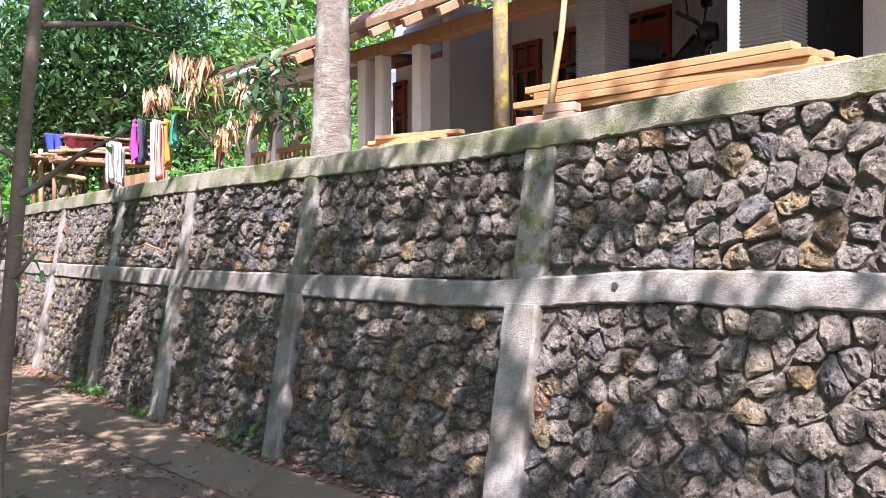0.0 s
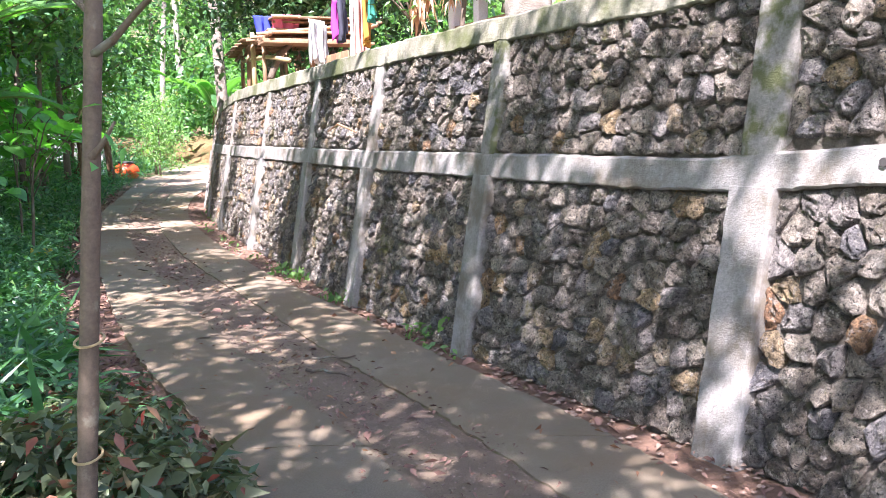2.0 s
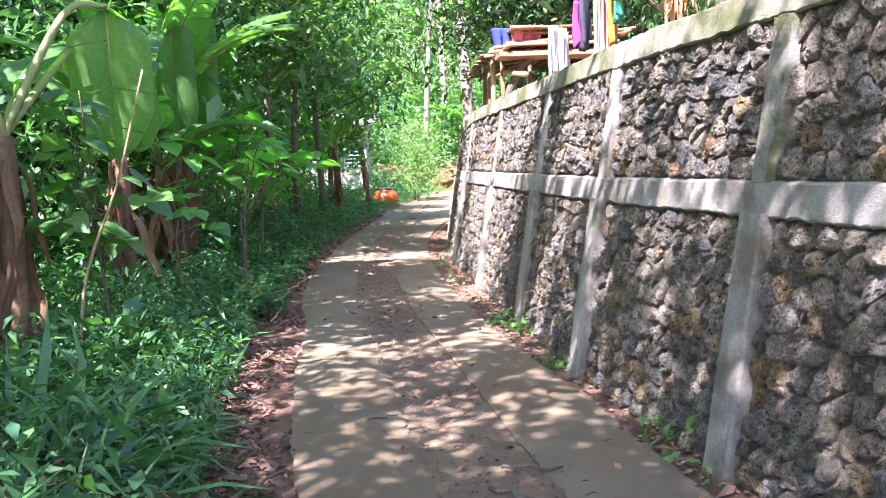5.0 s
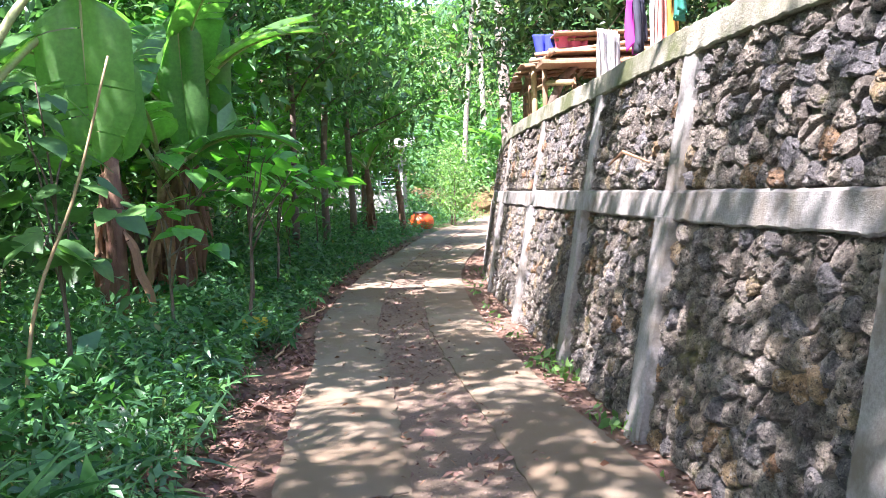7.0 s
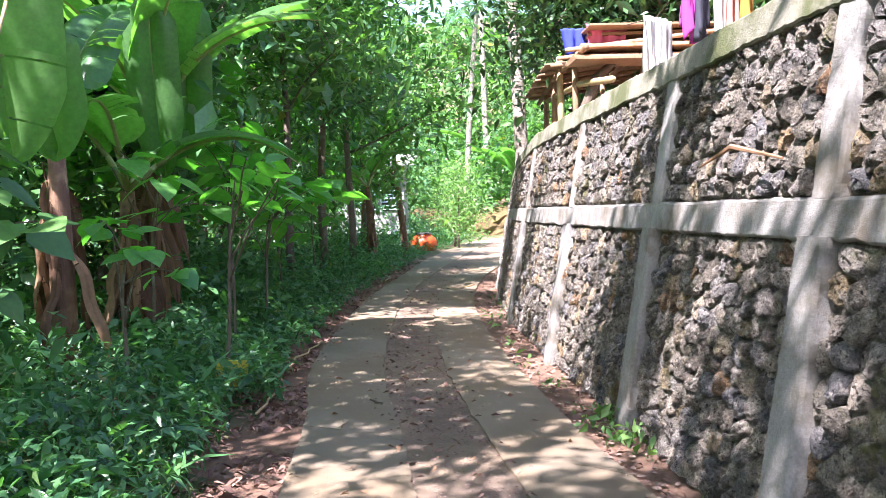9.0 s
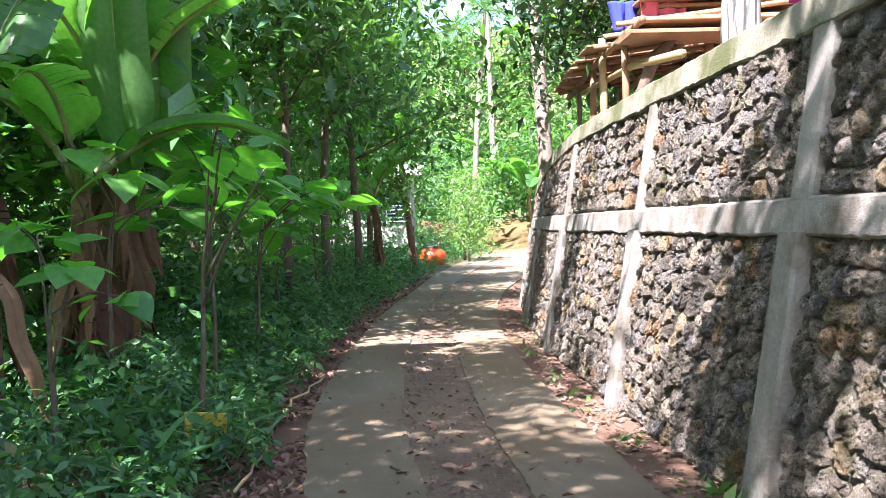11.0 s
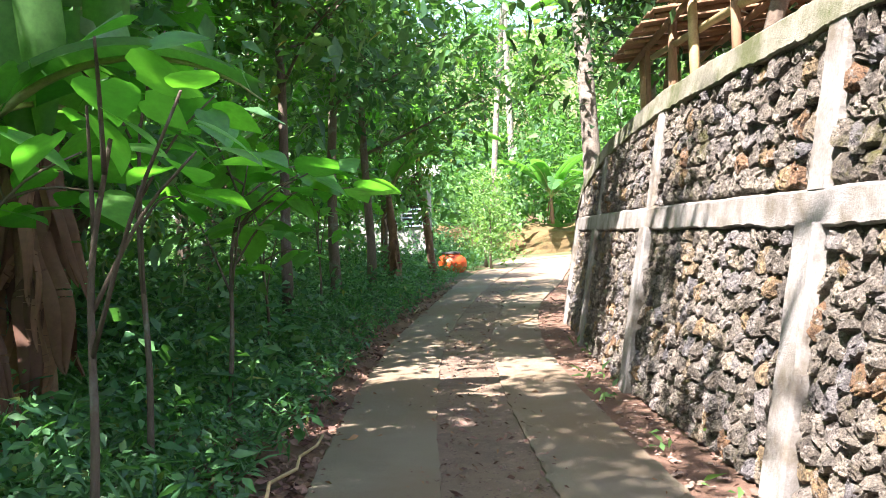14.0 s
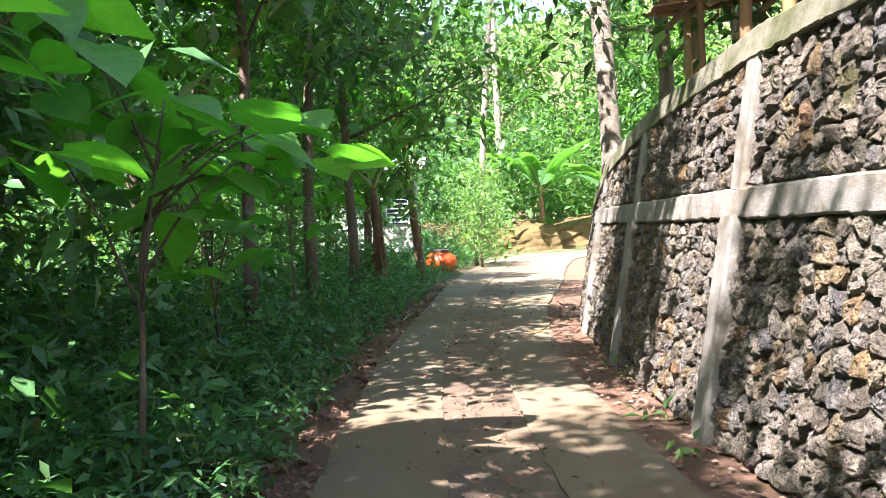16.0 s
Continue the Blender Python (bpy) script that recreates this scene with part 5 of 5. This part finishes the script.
# tall trees added to shade lane and wall, high crowns mostly out of view
SHADE = [
    ((0.0, -3.4, 0), 9.0, (-0.1, 3.7), 1.9, 4600), ((-2.6, -1.2, 0), 9.0, (1.2, 2.9), 1.9, 4200), ((-5.0, 1.2, 0), 9.0, (2.5, 2.2), 1.8, 2500), ((-7.5, 4.8, 0), 9.3, (4.2, 0.5), 1.2, 2000),
    ((-10.0, 7.4, 0), 9.5, (3.4, 0.9), 1.3, 2200), ((-9.0, 4.4, 0), 9.5, (2.6, 1.9), 1.7, 4300), ((-7.4, 2.4, 0), 9.5, (2.2, 2.4), 1.6, 2600), ((-11.0, 10.9, 0), 9.5, (3.1, 1.0), 1.6, 3800), ((-13.4, 13.2, 0), 9.5, (2.3, 0.7), 1.8, 2400),
    ((-16.0, 17.2, 0), 9.5, (2.3, 1.0), 1.8, 2000), ((-5.8, -0.5, 0), 9.0, (2.0, 1.2), 1.5, 2600),
]
for k, (at, h, lean, cr, n) in enumerate(SHADE):
    broad_tree("tree", at, h, 0.13, 0.62, cr, n, 0.17, LEAF, "tall tree added for the shade of its high crown over the lane", 540 + k, lean=lean, clump=0.6)


YOUNG_BARK = surface("smooth_brown_bark", (0.075, 0.05, 0.034), (0.17, 0.125, 0.085), 9, 60, 0.7, 0.6, 0.006, stain=(0.24, 0.21, 0.15), stain_scale=9, stain_at=(0.6, 0.7))


def stake_tree():
    """The bare young trunk beside the start of the walk, with ties round it."""
    tree = thing("young_tree", "slim bare grey-brown young trunk tied with twine", "tree", pose(-1.53, 2.89, 0))
    pts = [Vector((0, 0, -0.1)), Vector((0.03, 0.02, 0.5)), Vector((0.075, 0.05, 1.2)), Vector((0.12, 0.08, 1.9)), Vector((0.165, 0.10, 2.5)), Vector((0.21, 0.13, 3.4)), Vector((0.3, 0.2, 4.6))]
    fine = [Vector(p) for p in curve_points([tuple(p) for p in pts], 60)]
    part("trunk", tube(fine, [0.031 - 0.00025 * k + (0.0025 if k % 7 == 0 else 0) for k in range(61)], 12), YOUNG_BARK, tree, smooth=True)
    rng = np.random.default_rng(61)
    for z, a, L in ((1.72, 0.0, 0.5), (1.85, 2.6, 0.4), (2.3, 0.9, 0.6), (1.45, -0.35, 0.16)):
        b = Vector((0.068 * z / 1.2, 0.045 * z / 1.2, z))
        limb = limb_path(b, (math.cos(a), math.sin(a), 0.35), L, 5, rng, 0.0, 0.1)
        br = part("branch", tube(limb, [0.014, 0.012, 0.01, 0.008, 0.006, 0.004], 6), BARK, tree, smooth=True)
        tagged(leaves("leaf_spray", np.array([tuple(limb[-1] + Vector(rng.normal(0, 0.06, 3))) for _ in range(5)]), 0.055, BROAD, "blade", 0.4, rng, parent=br), kind="stuff")
    top = Vector((0.3, 0.2, 4.6))
    leaves("crown", np.array([tuple(top + Vector(rng.normal(0, 0.4, 3))) for _ in range(220)]), 0.16, LEAF, "blade", 0.5, rng, parent=tree)
    for z in (0.62, 0.95):
        c = Vector((0.03 + 0.045 * (z - 0.5) / 0.7, 0.02 + 0.03 * (z - 0.5) / 0.7, z))
        ring = [c + Vector((0.040 * math.cos(a), 0.040 * math.sin(a), 0.012 * math.sin(a))) for a in [math.tau * k / 16 for k in range(17)]]
        part("twine", tube(ring, [0.004] * 17, 5), BAMBOO, tree, "pale twine tied round the trunk")


stake_tree()


def heart_shrub(at, tips, size, seed, name="shrub", label="shrub with large heart-shaped light green leaves", mat=None, least=5):
    rng = np.random.default_rng(seed)
    plant = thing(name, label, "shrub", pose(*at))
    mean = sum((Vector(t) - Vector(at) for t in tips), Vector()) / len(tips)
    stem = [Vector(p) for p in curve_points([(0, 0, -0.05), (mean.x * 0.1 + 0.03, mean.y * 0.1, mean.z * 0.35), (mean.x * 0.3 - 0.02, mean.y * 0.3, mean.z * 0.7), (mean.x * 0.6, mean.y * 0.6, mean.z * 0.95)], 12)]
    shapes = [tube(stem, [0.019 - 0.001 * k for k in range(13)], 7)]
    for k, t in enumerate(tips):
        v = Vector(t) - Vector(at)
        b = stem[6 + (k * 5) % 7]
        pts = [b, b.lerp(v, 0.5) + Vector((0, 0, 0.06)), v]
        shapes.append(tube([Vector(p) for p in curve_points([tuple(p) for p in pts], 6)], [0.009 - 0.0008 * k for k in range(7)], 5))
    part("stem", shapes[0], BARK, plant, smooth=True)
    for shape in shapes[1:]:
        part("twig", shape, BARK, plant, smooth=True)
    for t in tips:
        v = Vector(t) - Vector(at)
        for k in range(int(rng.integers(least, least + 3))):
            a = math.tau * k / 6 + rng.uniform(-0.4, 0.4)
            f = rng.uniform(0.75, 1.0)
            root = Vector((v.x * f, v.y * f, v.z * (0.8 + 0.2 * f)))
            out = Vector((math.cos(a), math.sin(a), 0.15)) * rng.uniform(0.06, 0.16)
            leaf = leaves("leaf", np.array([[0.0, 0, 0]]), size * rng.uniform(0.75, 1.2), mat or BROAD, "heart", 0.0, np.random.default_rng(int(rng.integers(1e6))), 0.0, parent=plant)
            leaf.data.polygons.foreach_set("use_smooth", [True] * len(leaf.data.polygons))
            co = np.empty(63)
            leaf.data.vertices.foreach_get("co", co)
            leaf.matrix_local = Matrix.Translation(root + out) @ pose(0, 0, 0, rng.normal(0, 18), rng.normal(17, 16), math.degrees(a)) @ leaf_turn(co)
    return plant


def leaf_turn(co):
    """Undoes a single leaf's own turn, so that it can be set by hand."""
    p = co.reshape(-1, 3)
    x = (Vector(p[10]) - Vector(p[1])).normalized()
    y = (Vector(p[6]) - Vector(p[8])).normalized()
    z = x.cross(y).normalized()
    y = z.cross(x)
    return Matrix((x, y, z)).to_4x4()


heart_shrub((-8.65, 11.45, 0), [(-8.3, 11.4, 1.75), (-8.5, 11.2, 1.95), (-8.1, 11.85, 1.68), (-8.25, 11.7, 1.5), (-8.85, 11.05, 1.85), (-8.2, 12.2, 1.55), (-8.55, 11.65, 1.35), (-8.95, 11.35, 1.6), (-8.35, 12.0, 1.72), (-8.0, 11.5, 1.6)], 0.27, 71, least=3)
heart_shrub((-8.0, 9.5, 0), [(-7.6, 9.35, 1.7), (-7.9, 9.2, 1.9), (-7.5, 9.75, 1.6), (-8.3, 9.4, 1.8), (-7.8, 9.6, 1.4), (-7.6, 9.9, 1.45)], 0.24, 72, least=3)
heart_shrub((-6.95, 9.35, 0), [(-6.08, 9.1, 1.6), (-6.25, 8.98, 1.74), (-6.55, 9.15, 1.62), (-6.45, 9.45, 1.5)], 0.19, 79, least=2)
heart_shrub((-10.2, 13.3, 0), [(-9.9, 13.2, 1.3), (-10.2, 13.1, 1.6), (-9.8, 13.5, 1.1), (-10.5, 13.4, 1.7), (-10.0, 12.9, 1.0)], 0.22, 73)
heart_shrub((-6.75, 8.3, 0), [(-6.5, 8.3, 1.15), (-6.7, 8.15, 1.35), (-6.45, 8.5, 1.0), (-6.95, 8.4, 1.3)], 0.16, 75)
heart_shrub((-5.8, 6.75, 0), [(-5.55, 6.7, 1.5), (-5.7, 6.5, 1.75), (-5.45, 6.95, 1.35), (-5.9, 6.6, 2.0), (-6.0, 6.95, 1.7), (-5.6, 6.8, 1.05), (-5.85, 6.45, 1.2), (-6.1, 6.75, 1.45), (-5.65, 6.55, 2.1), (-5.5, 6.45, 1.15)], 0.2, 74, label="shrub with ribbed oval leaves beside the verge", mat=LEAF)
heart_shrub((-12.6, 16.6, 0), [(-12.3, 16.5, 1.6), (-12.6, 16.3, 1.9), (-12.2, 16.8, 1.3), (-12.8, 16.7, 2.1)], 0.22, 76)
heart_shrub((-7.77, 10.2, 0), [(-7.6, 10.1, 1.75), (-7.8, 9.95, 2.0), (-7.5, 10.45, 1.9), (-7.95, 10.35, 1.7), (-7.65, 10.3, 2.2), (-8.05, 10.1, 1.85), (-7.85, 10.5, 1.45)], 0.24, 78, "sapling", "crooked pale sapling with large heart-shaped leaves in the weeds", least=3)

banana_plant((-7.75, 8.55, 0), 1.95, 4, 700, 1.4, 0.5, headings=[1.9, 2.6, -2.4, 3.6], dead=16)
plant_b = banana_plant((-9.05, 10.45, 0), 2.3, 7, 701, 1.7, 0.55, headings=[-0.5, 0.9, 2.3, -1.6, 0.2, -2.6, 3.4], dead=30)
banana_plant((-8.5, 9.7, 0), 1.7, 5, 705, 1.4, 0.5, headings=[-0.9, 0.5, 2.0, -2.0, 3.0], dead=24)
banana_plant((-15.3, 21.9, 0), 2.1, 6, 702, 1.7, 0.55, dead=10)
plant_a = banana_plant((-6.2, 6.3, 0), 1.9, 3, 703, 1.4, 0.55, headings=[2.2, -2.4, 3.4], dead=10)
banana_plant((-25.2, 47.5, 1.6), 1.3, 11, 704, 3.6, 0.8, dead=3, label="sunlit banana plant on the far bank")
banana_plant((-22.6, 50.2, 1.7), 1.2, 10, 706, 3.4, 0.8, dead=3, label="sunlit banana plant on the far bank")
banana_plant((-17.2, 25.8, 0), 3.2, 6, 707, 2.0, 0.55, dead=6)

bpy.context.view_layer.update()
hang_leaf(plant_b, 2.2, (-8.5, 10.0, 3.45), 1.75, 0.5, (0.6, -0.8), 730, 0.0)
hang_leaf(plant_b, 2.2, (-8.6, 10.5, 3.6), 1.7, 0.5, (0.8, -0.6), 731, 0.1)
hang_leaf(plant_a, 1.8, (-6.05, 7.15, 2.8), 1.15, 0.62, (0.75, -0.65), 732, 0.1)
hang_leaf(plant_a, 1.8, (-6.35, 7.55, 2.5), 0.8, 0.45, (0.4, -0.9), 733, 0.1)

stalk = part("dry_stalk", tube([Vector(p) for p in curve_points([(-5.5, 6.25, -0.02), (-5.42, 6.32, 0.8), (-5.25, 6.5, 1.45), (-5.1, 6.65, 2.2)], 14)], [0.014 - 0.0005 * k for k in range(15)], 7), BAMBOO, smooth=True)
tagged(stalk, "pale dry bent stalk standing among the weeds", "stalk")

# ---- far end of the lane ----
def far_woods(name, n, a_range, b_range, z_low, z_high, size, mat, seed, label, margin=2.8):
    rng = np.random.default_rng(seed)
    a, b = rng.uniform(*a_range, n), rng.uniform(*b_range, n)
    x, y = -0.52 * a + 0.855 * b, 0.855 * a + 0.52 * b
    g = np.concatenate([ground_height(x[k:k + 4000], y[k:k + 4000]) for k in range(0, n, 4000)])
    lump = np.array([noise.noise(Vector((p * 0.3, q * 0.3, seed))) + 0.5 * noise.noise(Vector((p * 0.9, q * 0.9, seed))) for p, q in zip(x, y)])
    z = g + z_low + (z_high - z_low) * (0.55 + 0.6 * lump) * rng.random(n) ** 0.6
    d = np.array([off_road(p, q)[0] for p, q in zip(x, y)])
    keep = np.abs(d) > margin
    return tagged(leaves(name, np.column_stack([x, y, z])[keep], size, mat, "blade", 0.6, rng), label, "woods", kind="stuff")


far_woods("far_woods", 70000, (50, 74), (-30, 30), 0.3, 8.0, 0.44, LEAF, 5, "sunlit tropical woods on the hill at the bend", 5.5)
far_woods("far_woods", 42000, (27, 50), (5.2, 22), 0.2, 5.0, 0.28, LEAF_LIGHT, 6, "green thicket on the slope beyond the wall", 6.2)
far_woods("far_woods", 16000, (30, 52), (-30, -5.5), 0.0, 7.5, 0.3, LEAF, 7, "dark woods beyond the far house")
for k in range(16):
    rng_k = np.random.default_rng(900 + k)
    a, b = 56 + rng_k.uniform(0, 26), -34 + k * 4.2
    x, y = -0.52 * a + 0.855 * b, 0.855 * a + 0.52 * b
    z = float(ground_height(np.array([x]), np.array([y]))[0])
    broad_tree("tree", (x, y, z - 0.3), rng_k.uniform(9, 14), 0.2, 0.3, rng_k.uniform(3.5, 5), 3200, 0.42, (LEAF, LEAF_LIGHT)[k % 2], "tall forest tree on the hill at the bend", 600 + k, clump=0.6)
coconut_palm((-27.5, 45.5, 1.0), 11.5, 0.16, (0.8, 0.3), 16, 44, "tall coconut palm on the far hill", 3.2)
coconut_palm((-31.5, 54.5, 2.0), 17.0, 0.2, (-0.6, 0.5), 14, 45, "tall pale coconut palm on the far hill", 3.0)


def earth_bank():
    """The cut earth face on the outside of the bend."""
    rng = np.random.default_rng(81)
    path = curve_points([(-27.5, 41.5), (-25.6, 46.5), (-21.5, 49.6), (-17.2, 47.2), (-14.9, 42.0), (-13.9, 36.0), (-12.6, 30.5), (-11.2, 26.0)], 90)
    rows = 9
    verts, faces = [], []
    for i, p in enumerate(path):
        t = path[min(i + 1, 90)] - path[max(i - 1, 0)]
        t = t / np.linalg.norm(t)
        nrm = np.array([t[1], -t[0]]) * -1
        top = 1.5 + 0.5 * noise.noise(Vector((i * 0.21, 0, 5)))
        for k in range(rows):
            f = k / (rows - 1)
            lump = 0.3 * noise.noise(Vector((i * 0.35, f * 2.5, 2))) + 0.12 * rng.normal()
            q = p + nrm * (f * 0.55 + lump * (0.3 + f) * 0.8 - (1.8 if k == rows - 1 else 0) * -1)
            verts.append((q[0], q[1], -0.15 + f * top if k < rows - 1 else top * 1.05))
    for i in range(90):
        for k in range(rows - 1):
            a = i * rows + k
            faces.append((a, a + rows, a + rows + 1, a + 1))
    ob = part("earth_bank", (verts, faces), BANK, smooth=False)
    tagged(ob, "ochre cut earth bank at the bend", "bank", kind="structure")


earth_bank()


def far_house():
    h = thing("small_house", "small grey house with louvred window among the trees", "house", pose(-24.6, 32.6, 0, 0, 0, 33))
    part("wall", a_box((4.0, 3.0, 2.6), (0, 0, 2.0), (0, 0, 0), 0.01), GREY_PLASTER, h)
    part("floor_beam", a_box((4.3, 3.3, 0.16), (0, 0, 0.62)), WHITE, h)
    for x in (-1.9, 0, 1.9):
        part("stilt", a_box((0.22, 0.22, 0.6), (x, -1.4, 0.25)), WHITE, h)
    # solid dark block in place of the shade between the stilts
    part("underfloor_shade", a_box((3.6, 2.4, 0.55), (0, 0.2, 0.24)), DARK, h)
    for x in (-1.0, 0.6, 1.45):
        win = part("window", a_box((0.7, 0.04, 1.3), (x, -1.51, 2.1)), DARK, h)
        for k in range(9):
            part("louvre", a_box((0.66, 0.05, 0.02), (x, -1.56, 1.5 + 0.145 * k), (35, 0, 0)), BLUE_PAINT, win)
        for s in (-0.36, 0.36):
            part("window_frame", a_box((0.06, 0.07, 1.36), (x + s, -1.55, 2.1)), WHITE, win)
    part("roof", a_box((4.9, 4.2, 0.12), (0, 0, 3.5), (8, 0, 0)), GREY_PLASTER, h)


far_house()


def orange_jar():
    jar_mat = surface("orange_plastic", (0.50, 0.05, 0.006), (0.66, 0.09, 0.012), 3, 40, 0.4, 0.1, 0.003)
    jar = thing("water_jar", "large orange plastic water jar with dark lid beside the lane", "jar", pose(-19.2, 29.5, 0))
    prof = ((0.0, 0.30), (0.05, 0.38), (0.18, 0.46), (0.34, 0.47), (0.46, 0.42), (0.53, 0.33), (0.56, 0.27), (0.60, 0.27))
    part("body", tube([(0, 0, z) for z, r in prof], [r for z, r in prof], 28), jar_mat, jar, smooth=True)
    part("lid", tube([(0, 0, 0.601), (0, 0, 0.64), (0, 0, 0.66)], [0.29, 0.28, 0.18], 24), DARK, jar, "dark round lid")


orange_jar()
broad_tree("small_tree", (-20.3, 33.2, 0), 3.4, 0.05, 0.12, 1.15, 2600, 0.13, LEAF_LIGHT, "small bright green tree beside the orange jar", 91, limbs=14, clump=0.8)
broad_tree("small_tree", (-19.2, 31.8, 0), 2.4, 0.04, 0.1, 0.9, 1500, 0.12, LEAF_LIGHT, "small bright green tree beside the orange jar", 92, limbs=12, clump=0.8)


# ---- litter and small things on the lane ----
def litter(name, n, near, far, a0, a1, side, size, mat, seed, label, bias=1.0, z=0.012):
    rng = np.random.default_rng(seed)
    p, off = strip_points(n, near, far, a0, a1, rng, side, bias)
    lump = np.array([noise.noise(Vector((x * 1.7, y * 1.7, seed))) for x, y in p])
    p = p[lump > -0.25]
    return tagged(leaves(name, np.column_stack([p, np.full(len(p), z) + rng.random(len(p)) * 0.02]), size, mat, "blade", 0.13, rng, 0.4), label, "leaf litter", kind="stuff")


litter("leaf_litter", 9000, -0.12, 0.75, 50, 260, -1, 0.055, LITTER, 101, "brown and pink fallen leaves along the verge", 0.8)
litter("leaf_litter", 2500, -0.1, 0.75, 50, 260, 1, 0.042, LITTER, 102, "dry fallen leaves at the wall's foot", 0.8)
litter("leaf_litter", 2400, -1.5, -0.5, 50, 260, 1, 0.038, LITTER, 103, "scattered dry leaves on the gravel strip", 1.0, 0.02)
litter("leaf_litter", 420, -1.95, -0.05, 50, 240, 1, 0.045, DRY, 104, "scattered dry leaves on the concrete tracks", 1.0, 0.034)


def pebbles(name, n, near, far, a0, a1, seed, mat, label, r0, r1, side=1):
    rng = np.random.default_rng(seed)
    p, off = strip_points(n, near, far, a0, a1, rng, side)
    v0 = np.array([(1, 0, 0), (-1, 0, 0), (0, 1, 0), (0, -1, 0), (0, 0, 0.8), (0, 0, -0.8)], float)
    f0 = [(0, 2, 4), (2, 1, 4), (1, 3, 4), (3, 0, 4), (2, 0, 5), (1, 2, 5), (3, 1, 5), (0, 3, 5)]
    verts, faces = [], []
    for (x, y), r, a in zip(p, rng.uniform(r0, r1, n), rng.uniform(0, 6, n)):
        o = len(verts)
        c, s = math.cos(a) * r, math.sin(a) * r
        for q in v0 * rng.uniform(0.7, 1.3, (6, 3)):
            verts.append((x + c * q[0] - s * q[1], y + s * q[0] + c * q[1], 0.012 + r * 0.5 * q[2]))
        faces += [tuple(i + o for i in f) for f in f0]
    return tagged(part(name, (verts, faces), mat), label, "gravel", kind="stuff")


GRAVEL = surface("loose_gravel", (0.16, 0.10, 0.075), (0.36, 0.26, 0.2), 5, 60, 0.95, 0.4, 0.004, vary=0.4)
pebbles("gravel", 4200, -1.32, -0.62, 55, 200, 111, GRAVEL, "loose reddish gravel between the wheel tracks", 0.004, 0.011)
pebbles("gravel", 1500, 0.0, 0.7, 55, 240, 112, GRAVEL, "loose stones and crumbs at the wall's foot", 0.006, 0.026)

rng_w = np.random.default_rng(120)
tuft_p, _ = strip_points(900, 0.05, 0.4, 100, 215, rng_w, 1)
tuft_keep = np.array([noise.noise(Vector((x * 1.5, y * 1.5, 7))) > 0.12 for x, y in tuft_p])
tagged(leaves("wall_foot_weeds", np.column_stack([tuft_p[tuft_keep], rng_w.uniform(0.01, 0.1, int(tuft_keep.sum()))]), 0.07, LEAF_LIGHT, "blade", 0.6, rng_w), "small bright weeds beside the wheel track", "weeds", kind="stuff")
STICKS = [((-3.1, 5.35), 0.55, 0.011, 100), ((-1.95, 5.85), 0.32, 0.012, -10), ((-2.05, 6.2), 0.28, 0.009, 20), ((-7.55, 10.9), 1.5, 0.012, 118), ((-6.35, 9.2), 0.9, 0.010, 128), ((-9.9, 14.1), 1.1, 0.010, 122), ((-3.2, 6.6), 0.2, 0.008, 60), ((-5.6, 9.5), 0.18, 0.008, -30), ((-12.6, 18.8), 1.4, 0.012, 120), ((-10.0, 17.6), 0.9, 0.015, 100)]
for k, ((x, y), L, r, a) in enumerate(STICKS):
    rs = np.random.default_rng(130 + k)
    pts = [(-L / 2 + L * j / 6, rs.normal(0, 0.012 + 0.01 * L), 0.006 + rs.uniform(0, 0.006)) for j in range(7)]
    st = part("stick", tube(pts, [r * (1 - 0.06 * j) for j in range(7)], 6), BAMBOO if L > 0.8 else BARK, smooth=True)
    st.matrix_world = Matrix.Translation((x, y, 0.03)) @ pose(0, 0, 0, 0, 0, a)
    tagged(st, "dry fallen stick lying on the lane", "stick", "fallen sticks")

YELLOW = surface("yellow_plastic", (0.55, 0.43, 0.03), (0.75, 0.62, 0.08), 5, 40, 0.5, 0.2, 0.004, stain=(0.3, 0.27, 0.05), stain_scale=6)
sign = thing("yellow_marker", "small torn yellow plastic sheet on a stick in the weeds", "marker", pose(-6.62, 9.12, 0.0, 0, 0, 35))
sheet = a_box((0.22, 0.012, 0.2), (0, 0, 0.22), (8, 6, 0), 0.003)
for v in sheet.verts:
    v.co.y += 0.02 * math.sin(v.co.x * 20)
part("sheet", sheet, YELLOW, sign)
part("stick", tube([(0.05, 0.0, -0.03), (0.05, 0.012, 0.3)], [0.008, 0.007], 6), BAMBOO, sign)
weep = part("drain_pipe", tube([wall_point(arc_at(0.78, 4.47), 1.36, -0.1), wall_point(arc_at(0.78, 4.47), 1.36, 0.06)], [0.018, 0.018], 12), DARK)
tagged(weep, "small dark drain pipe end in the concrete band", "drain pipe")
branch = part("dry_frond", tube([wall_point(PILLARS[3] + 0.25, 1.52, 0.1), wall_point(PILLARS[3] + 0.7, 1.6, 0.14), wall_point(PILLARS[3] + 1.2, 1.53, 0.1)], [0.006, 0.013, 0.005], 6), DRY)
tagged(branch, "dry brown palm sheath caught on the stone wall", "dry frond")
